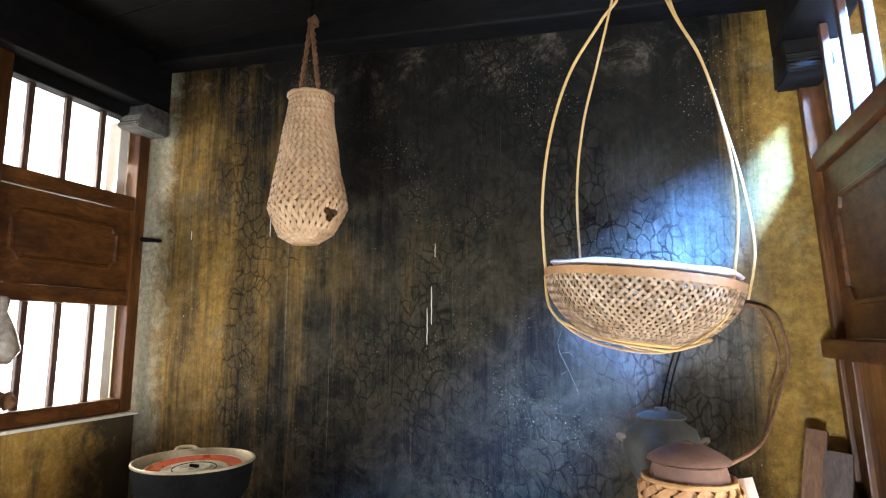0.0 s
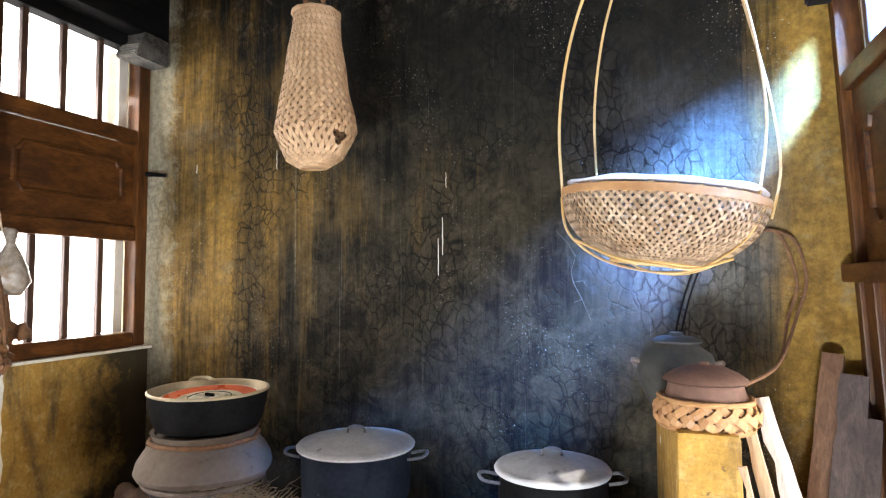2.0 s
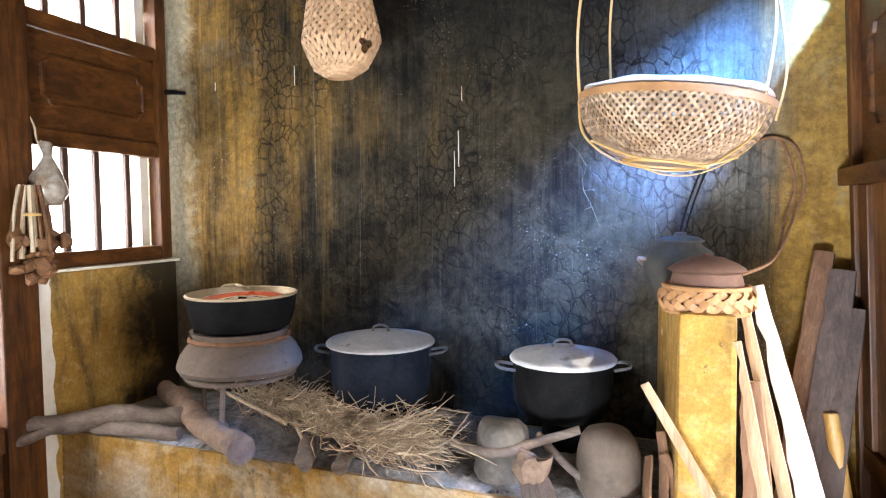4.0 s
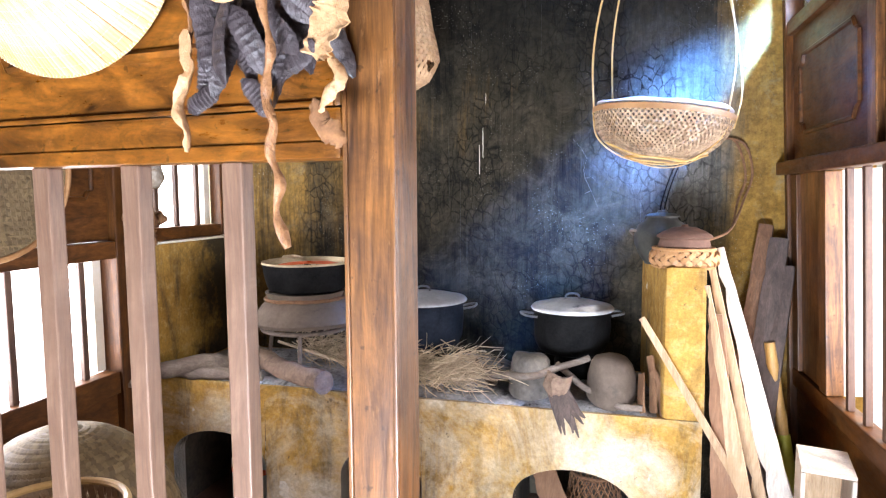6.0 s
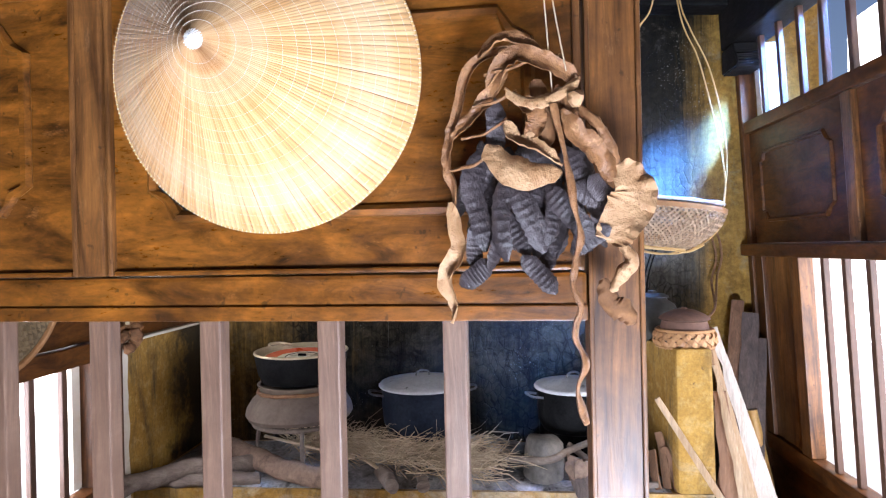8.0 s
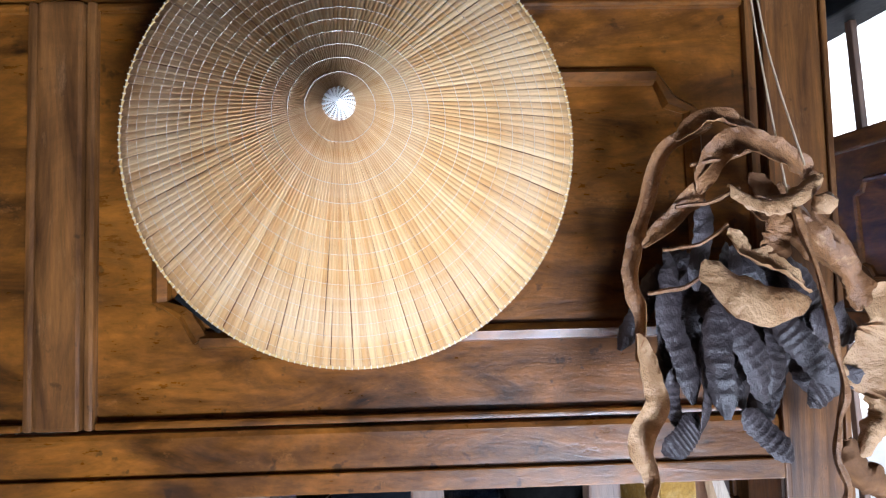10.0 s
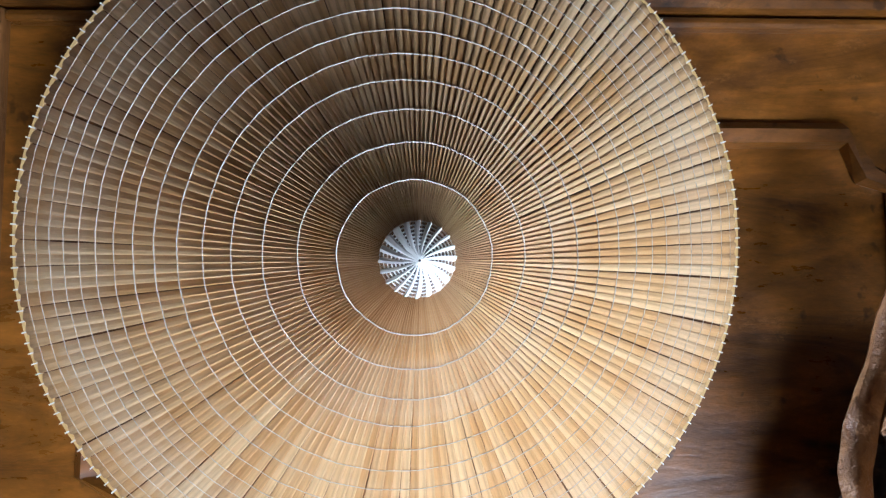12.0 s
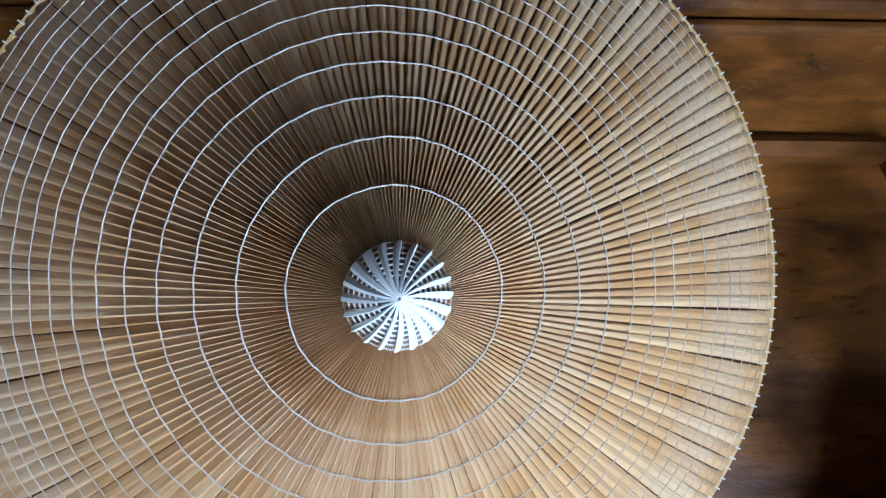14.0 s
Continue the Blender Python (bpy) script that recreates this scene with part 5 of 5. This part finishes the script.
part("board", box(-0.035, 0.035, -0.018, -0.004, -0.006, 0.08, 0.003, None, pose(0, 0, 0, 0, 40, 0)), WOOD_BLACK, ds)

# ---- bunch of seed pods and dried peel ----
bun = thing("seed_pod_bunch", pose(-0.664, -0.06, 1.79), "dark seed pods and curled dried peel hung on string", "dried plants")
bun.scale = (0.87, 0.95, 0.92)


def pod(ln, w, seed):
    """A flat leathery pod with swollen seeds."""
    random.seed(seed)
    b = bmesh.new()
    n, m = 56, 8
    rows = []
    bend = random.uniform(-0.25, 0.25)
    seeds = random.randint(8, 11)
    w *= 0.8
    for i in range(n + 1):
        s = i / n
        prof = min(1, (math.sin(math.pi * min(max(s, 0.02), 0.98)) * 1.6)) ** 0.6
        row = []
        for k in range(m):
            a = 2 * math.pi * k / m
            bulge = 0.4 + 1.2 * max(0, math.sin(s * seeds * 2 * math.pi)) ** 0.8 if 0.08 < s < 0.92 else 0.5
            x = bend * w * 3 * (s - 0.5) ** 2 + math.cos(a) * w / 2 * prof * (1 + 0.05 * math.sin(s * seeds * 2 * math.pi + 2))
            y = math.sin(a) * 0.0022 * (1 + 0.8 * bulge * abs(math.sin(a))) * prof + 0.008 * math.sin(s * 4 + seed)
            row.append(b.verts.new((x, y, -ln * s)))
        rows.append(row)
    for p, q in zip(rows, rows[1:]):
        for k in range(m):
            b.faces.new((p[k], p[(k + 1) % m], q[(k + 1) % m], q[k]))
    b.faces.new(rows[0][::-1])
    b.faces.new(rows[-1])
    return b


def put_pod(x, y, z, ln, w, roll, yaw, seed, lean=0):
    o = part("pod", pod(ln, w, seed), POD, bun, smooth=True, angle=70)
    o.matrix_basis = Matrix.Translation(Vector((x, y, z)) * SC) @ pose(0, 0, 0, lean, roll, yaw)


def hang_pod(x0, z0, x1, z1, w, y, yaw, seed):
    """A pod from its upper to its lower end."""
    put_pod(x0, y, z0, math.hypot(x1 - x0, z1 - z0), w, math.degrees(-math.atan2(x1 - x0, z0 - z1)), yaw, seed)


hang_pod(-0.134, 0.004, -0.102, -0.132, 0.046, -0.05, 18, 1)
hang_pod(-0.078, -0.010, -0.074, -0.150, 0.042, -0.055, -15, 2)
hang_pod(-0.058, -0.026, 0.0, -0.135, 0.050, -0.05, 10, 3)
hang_pod(-0.086, 0.115, -0.084, 0.0, 0.046, -0.045, 25, 4)
hang_pod(0.040, -0.035, 0.133, -0.060, 0.050, -0.05, 12, 5)
hang_pod(0.100, -0.095, 0.035, -0.135, 0.040, -0.06, -10, 6)
hang_pod(-0.042, -0.140, 0.014, -0.200, 0.040, -0.055, 10, 7)
hang_pod(-0.095, -0.150, -0.148, -0.190, 0.042, -0.05, 0, 8)
hang_pod(0.030, 0.035, 0.070, -0.060, 0.050, -0.045, 20, 9)
hang_pod(0.0, -0.03, 0.075, -0.115, 0.046, -0.045, -20, 10)
hang_pod(0.065, -0.02, 0.105, -0.05, 0.040, -0.06, 15, 11)
hang_pod(-0.12, -0.08, -0.125, -0.165, 0.040, -0.04, 30, 12)
random.seed(21)
for i in range(34):
    put_pod(random.uniform(-0.12, 0.07), random.uniform(-0.035, 0.015), random.uniform(-0.06, 0.07), random.uniform(0.10, 0.135), random.uniform(0.036, 0.05), random.uniform(-48, 42), random.uniform(-50, 50), 30 + i)


def peel(pts, w0, w1, up, material, cup=0.35, twist=0.0, ruffle=0.006, label=""):
    """A thin leathery sheet with curled, uneven edges."""
    c = curve(pts, 40)
    n, m = len(c), 8
    axis = (Vector(pts[-1]) - Vector(pts[0])).normalized()
    seed = w1 * 310 + pts[0][2] * 77
    w0, w1 = 0.86 * w0, 0.80 * w1
    cup *= 1.0 if math.sin(seed * 5.1) > 0.2 else -0.8
    b = bmesh.new()
    front, back = [], []
    for i, p in enumerate(c):
        s = i / (n - 1)
        d = (c[min(i + 1, n - 1)] - c[max(i - 1, 0)]).normalized()
        u = Matrix.Rotation(twist * s, 3, axis) @ Vector(up)
        side = d.cross(u).normalized()
        u = side.cross(d).normalized()
        w = (w0 + (w1 - w0) * math.sin(math.pi * s)) * (1 + 0.22 * noise.noise(Vector((s * 7, seed, 0)))) * min(1.0, 0.35 + 6 * min(s, 1 - s))
        fr, bk = [], []
        for k in range(m + 1):
            q = k / m * 2 - 1
            reach = q * (1 + 0.16 * noise.noise(Vector((s * 11, seed + 5 * (q > 0), 3))))
            lift = -cup * w * q * q * (1 + 0.8 * noise.noise(Vector((s * 5, seed, q)))) + ruffle * q * q * noise.noise(Vector((s * 13, seed + 9 * (q > 0), 1))) + 0.002 * noise.noise(Vector((s * 22, q * 3, seed)))
            at = p + side * (reach * w / 2) + u * lift
            fr.append(b.verts.new(at + u * 0.0009))
            bk.append(b.verts.new(at - u * 0.0009))
        front.append(fr)
        back.append(bk)
    for i in range(n - 1):
        for k in range(m):
            b.faces.new((front[i][k], front[i + 1][k], front[i + 1][k + 1], front[i][k + 1]))
            b.faces.new((back[i][k], back[i][k + 1], back[i + 1][k + 1], back[i + 1][k]))
        b.faces.new((front[i][0], back[i][0], back[i + 1][0], front[i + 1][0]))
        b.faces.new((front[i][m], front[i + 1][m], back[i + 1][m], back[i][m]))
    for i in (0, n - 1):
        for k in range(m):
            b.faces.new((front[i][k], front[i][k + 1], back[i][k + 1], back[i][k]))
    return part("peel", b, material, bun, label, smooth=True, angle=45)


F, FU = (0, -1, 0), (0, -0.8, 0.6)
peel([(-0.055, -0.03, 0.205), (-0.124, -0.035, 0.172), (-0.149, -0.03, 0.10), (-0.165, -0.03, 0.05), (-0.168, -0.03, 0.01), (-0.157, -0.03, -0.03), (-0.165, -0.03, -0.085)], 0.018, 0.027, F, PEEL, 0.4, 1.3)
peel([(-0.168, -0.035, -0.05), (-0.159, -0.04, -0.09), (-0.152, -0.045, -0.13), (-0.17, -0.045, -0.172), (-0.158, -0.045, -0.22), (-0.165, -0.045, -0.25)], 0.018, 0.036, (0.3, -1, 0), PEEL_PALE, 0.45, 1.4)
peel([(-0.112, -0.045, 0.183), (-0.07, -0.055, 0.208), (-0.027, -0.055, 0.188), (0.012, -0.055, 0.165), (0.032, -0.05, 0.172)], 0.022, 0.036, FU, PEEL, 0.35, -0.5)
peel([(-0.092, -0.06, 0.115), (-0.074, -0.065, 0.155), (-0.042, -0.07, 0.172), (0.012, -0.07, 0.155), (0.056, -0.06, 0.128)], 0.022, 0.046, FU, PEEL, 0.3, 0.5, 0.010)
peel([(-0.066, -0.08, 0.122), (-0.03, -0.085, 0.102), (0.012, -0.085, 0.108), (0.056, -0.075, 0.134)], 0.014, 0.034, (0, -0.6, 0.8), PEEL_PALE, 0.3, 0.3, 0.008)
peel([(-0.160, -0.045, 0.055), (-0.12, -0.05, 0.089), (-0.088, -0.055, 0.124), (-0.062, -0.06, 0.158)], 0.012, 0.03, FU, PEEL, 0.4, 0.6)
peel([(-0.045, -0.075, 0.105), (-0.018, -0.085, 0.080), (-0.016, -0.085, 0.06), (-0.03, -0.08, 0.044)], 0.02, 0.040, (0.3, -1, 0.2), PEEL, 0.3, 0.5, 0.008)
peel([(-0.066, -0.075, 0.072), (-0.05, -0.085, 0.040), (-0.012, -0.09, 0.022), (0.024, -0.085, -0.004)], 0.014, 0.036, FU, PEEL_PALE, 0.35, -0.4)
peel([(-0.098, -0.075, 0.036), (-0.07, -0.09, 0.004), (-0.03, -0.095, -0.012), (0.024, -0.085, -0.012)], 0.030, 0.064, (0.05, -1, 0.35), PEEL_PALE, 0.16, 0.0, 0.003, "broad smooth pale curl of dried peel")
peel([(0.026, -0.07, 0.085), (0.047, -0.075, 0.048), (0.075, -0.07, 0.022), (0.095, -0.065, 0.0), (0.104, -0.06, -0.028)], 0.020, 0.042, (0.2, -1, 0.2), PEEL, 0.35, 0.5, 0.008)
peel([(0.056, -0.055, 0.096), (0.09, -0.06, 0.063), (0.112, -0.055, 0.025), (0.119, -0.05, -0.018)], 0.018, 0.028, (0.4, -1, 0.3), PEEL, 0.4, -0.4)
peel([(0.118, -0.055, 0.0), (0.138, -0.065, -0.035), (0.134, -0.065, -0.065), (0.110, -0.06, -0.105), (0.102, -0.055, -0.125)], 0.045, 0.090, (-0.1, -1, 0.15), PEEL_PALE, 0.08, 0.2, 0.022, "broad pale ruffled sheet of dried peel")
peel([(0.118, -0.05, -0.118), (0.134, -0.055, -0.148), (0.112, -0.055, -0.172), (0.098, -0.05, -0.20)], 0.014, 0.034, (0.2, -1, 0), PEEL_PALE, 0.45, 1.4)
peel([(0.090, -0.05, -0.178), (0.102, -0.055, -0.215), (0.122, -0.055, -0.232), (0.140, -0.05, -0.250)], 0.022, 0.050, (0.2, -1, 0.1), HUSK, 0.3, 0.4, 0.012, "crumpled dark brown husk")
peel([(-0.02, -0.05, 0.14), (0.0, -0.06, 0.09), (0.005, -0.06, 0.03)], 0.02, 0.04, (0, -1, 0), HUSK, 0.3, 0.4)
peel([(0.02, -0.05, 0.13), (0.04, -0.055, 0.08), (0.06, -0.05, 0.03)], 0.02, 0.04, (0, -1, 0), PEEL, 0.3, 0.4)
part("stub", lumpy(lathe([(0.001, -0.012), (0.011, -0.008), (0.013, 0.004), (0.008, 0.011), (0.001, 0.012)], 14), 0.004, 60, 2), PEEL_PALE, bun, "pale broken stalk end", m=pose(0.048, -0.085, 0.098, 30, 20, 0), smooth=True)
vine = curve([(0.012, -0.085, 0.09), (0.029, -0.098, 0.012), (0.042, -0.10, -0.07), (0.050, -0.098, -0.115), (0.040, -0.095, -0.156), (0.036, -0.095, -0.186), (0.050, -0.095, -0.217), (0.039, -0.092, -0.265), (0.056, -0.09, -0.305), (0.042, -0.085, -0.35), (0.057, -0.08, -0.40)], 66)
part("vine", lumpy(tube(vine, [0.0082 + 0.0014 * math.sin(i * 0.8) - 0.002 * abs(math.sin(i * 0.33)) for i in range(len(vine))], 9, None, 0.6), 0.003, 30, 4), PEEL, bun, "long crinkled dried vine", smooth=True)
for i in range(4):
    part("twig", lumpy(tube(curve([(-0.162 + 0.02 * i, -0.06, 0.0 + 0.05 * i), (-0.12 + 0.02 * i, -0.07, 0.005 + 0.05 * i), (-0.085 + 0.02 * i, -0.07, 0.03 + 0.045 * i)], 10), 0.0026, 6), 0.003, 40, i), PEEL, bun, smooth=True)
for dx in (0.0, 0.022):
    part("string", tube(curve([(0.0 + dx * 0.3, -0.03, 0.45), (dx * 0.5, -0.05, 0.3), (0.012 + dx, -0.075, 0.10 + dx * 2)], 20), 0.0013, 6), TWIG, bun, "thin pale hanging string", smooth=True)

# ---- things on the left wall ----
tray = thing("winnowing_tray", K @ pose(0.05, -1.66, 1.63, 0, 90, 0), "round woven bamboo winnowing tray hung on the timber wall", "tray")


def flat_weave(r, n, w, amp, th):
    b = bmesh.new()
    for fam in (0, 1):
        for i in range(n):
            c = -r + 2 * r * (i + 0.5) / n
            ln = math.sqrt(max(r * r - c * c, 0))
            if ln < 0.03:
                continue
            k = max(3, int(ln / r * n))
            pts = []
            for j in range(k + 1):
                t = -ln + 2 * ln * j / k
                z = (1 if fam else -1) * amp * math.cos(math.pi * (t + r) / (2 * r / n)) * (1 if i % 2 else -1) + 0.05 * ((c * c + t * t) / (r * r))
                pts.append((c, t, z) if fam else (t, c, z))
            strip(pts, w, (0, 0, 1), th, b, 0, 1)
    return b


part("weave", flat_weave(0.37, 40, 0.017, 0.0022, 0.0012), BAMBOO_DARK, tray)
part("rim", ring(0.372, 0.012, 0.052, 72, 8), RATTAN_RED, tray, smooth=True)
pbg = kthing("plastic_bag", 0.055, -0.77, 1.55, "clouded plastic bag of dried herbs hung on the window post", "bag")
b = lathe([(0.001, 0.0), (0.05, 0.005), (0.075, 0.05), (0.068, 0.11), (0.04, 0.16), (0.018, 0.20), (0.03, 0.26), (0.02, 0.27), (0.008, 0.2)], 28)
part("film", lumpy(b, 0.018, 16, 3), BAG_FILM, pbg, smooth=True, angle=80)
part("tie", tube(curve([(-0.01, 0.0, 0.2), (-0.03, -0.02, 0.28), (-0.03, -0.03, 0.34), (-0.05, -0.05, 0.40)], 14), 0.004, 6), TWIG, pbg, smooth=True)
hk = kthing("dried_herb_bunch", 0.065, -0.855, 1.21, "brown bundle of dried stalks and husks hung on the post", "dried plants")
random.seed(17)
for i in range(34):
    x, y = random.gauss(0, 0.04), random.gauss(0, 0.055)
    part("stalk", tube(curve([(x * 0.4, y * 0.5, 0.42), (x * 0.7, y * 0.8, 0.30), (x, y, 0.16 + random.uniform(-0.05, 0.05))], 8), random.uniform(0.005, 0.010), 6), HUSK if i % 3 else TWIG, hk, smooth=True)
for i in range(30):
    b = lumpy(lathe([(0.001, -0.03), (0.024, -0.015), (0.028, 0.01), (0.012, 0.03), (0.001, 0.034)], 10), 0.016, 30, i)
    part("husk", b, HUSK if i % 4 else PEEL, hk, m=pose(random.gauss(0, 0.03), random.gauss(0, 0.045), random.uniform(0.03, 0.22), random.uniform(-60, 60), random.uniform(-60, 60), 0), smooth=True, angle=50)
part("band", ring(0.035, 0.008, 0.30, 24, 6), RATTAN, hk, smooth=True)

# ---- baskets on the floor behind the partition ----
db = thing("dome_basket", pose(-2.06, 0.62, FZ), "upturned dome-shaped woven bamboo basket on the floor", "basket")
part("weave", helix_weave(lambda s: 0.002 + 0.41 * math.sin(math.pi / 2 * s), lambda s: 0.90 * math.cos(math.pi / 2 * s) ** 0.55, 84, 0.9, 0.019, 0.003, 0.0015, 60, None, 0.0), BAMBOO_DARK, db)
part("lining", lathe([(0.001, 0.89), (0.16, 0.85), (0.29, 0.71), (0.37, 0.5), (0.398, 0.2), (0.402, 0.012), (0.397, 0.012), (0.001, 0.88)], 48), BAMBOO_DARK, db, "brown inner layer of the weave", smooth=True)
part("rim", ring(0.413, 0.012, 0.012, 72, 8), RATTAN_RED, db, smooth=True)
fl = thing("round_basket", pose(-1.62, 0.22, FZ), "round shallow bamboo basket on the floor", "basket")
part("weave", helix_weave(lambda s: 0.12 + 0.08 * s, lambda s: 0.01 + 0.86 * s, 40, 1.4, 0.02, 0.003, 0.0015, 40), BAMBOO_PALE, fl)
part("rim", ring(0.2, 0.011, 0.87, 64, 8), RATTAN, fl, smooth=True)
part("bottom", lathe([(0.001, 0.0), (0.125, 0.0), (0.125, 0.008), (0.001, 0.008)], 32), BAMBOO_PALE, fl)

# carved ends of the beams
for nm, m, lab in (("beam_bracket", K @ pose(0.0, -0.12, 2.735, 0, 0, 0), "weathered carved bracket under the left beam"), ("beam_bracket", K @ pose(3.09, -0.12, 2.60, 0, 0, 0), "soot-black carved bracket under the right beam")):
    left = "left" in lab
    lab = lab.replace(" left", "").replace(" right", "")
    t = thing(nm, m, lab, "bracket", "carved beam brackets")
    pr = [(-0.11, 0.0), (-0.12, 0.02), (-0.09, 0.045), (-0.1, 0.065), (-0.06, 0.09), (-0.06, 0.14), (0.1, 0.14), (0.1, 0.0)]
    b = bmesh.new()
    w = 0.12
    lo = [b.verts.new((-0.02 if left else -w + 0.1, y, z)) for y, z in pr]
    hi = [b.verts.new((w if left else 0.13, y, z)) for y, z in pr]
    b.faces.new(lo[::-1])
    b.faces.new(hi)
    for i in range(len(pr)):
        b.faces.new((lo[i], lo[(i + 1) % len(pr)], hi[(i + 1) % len(pr)], hi[i]))
    bmesh.ops.bevel(b, geom=b.edges[:], offset=0.008, segments=2, affect="EDGES")
    part("nose", b, WEATHERED if left else WOOD_BLACK, t, smooth=True)

# lime drips on the back wall
wall = bpy.data.objects["wall_back"]
for u, z0, z1, w in ((1.657, 1.714, 1.883, 0.0042), (1.637, 1.626, 1.789, 0.0036), (1.673, 2.015, 2.082, 0.0025), (0.79, 2.15, 2.25, 0.003), (0.30, 2.16, 2.206, 0.003)):
    b = lumpy(strip([(u + 0.0012 * math.sin(i * 1.7 + u), -0.0016, z0 + (z1 - z0) * i / 10) for i in range(11)], [w * (0.5 + 0.5 * math.sin(math.pi * i / 10)) for i in range(11)], (0, -1, 0), 0.002, None, 0, 1), 0.0015, 60)
    part("lime_drip", b, JAMB_PALE, wall, "thin white lime run")
for k, pts in enumerate((((2.157, 1.806), (2.20, 1.76), (2.236, 1.70)), ((2.235, 1.70), (2.215, 1.64), (2.222, 1.596), (2.256, 1.527), (2.295, 1.437)), ((2.222, 1.596), (2.26, 1.60), (2.28, 1.58)), ((2.256, 1.53), (2.225, 1.51)))):
    b = lumpy(strip([(u, -0.0016, z) for u, z in pts], 0.0011, (0, -1, 0), 0.002, None, 0, 1), 0.006, 50, k)
    part("scratch", b, CLAY, wall, "thin branching white scratch")
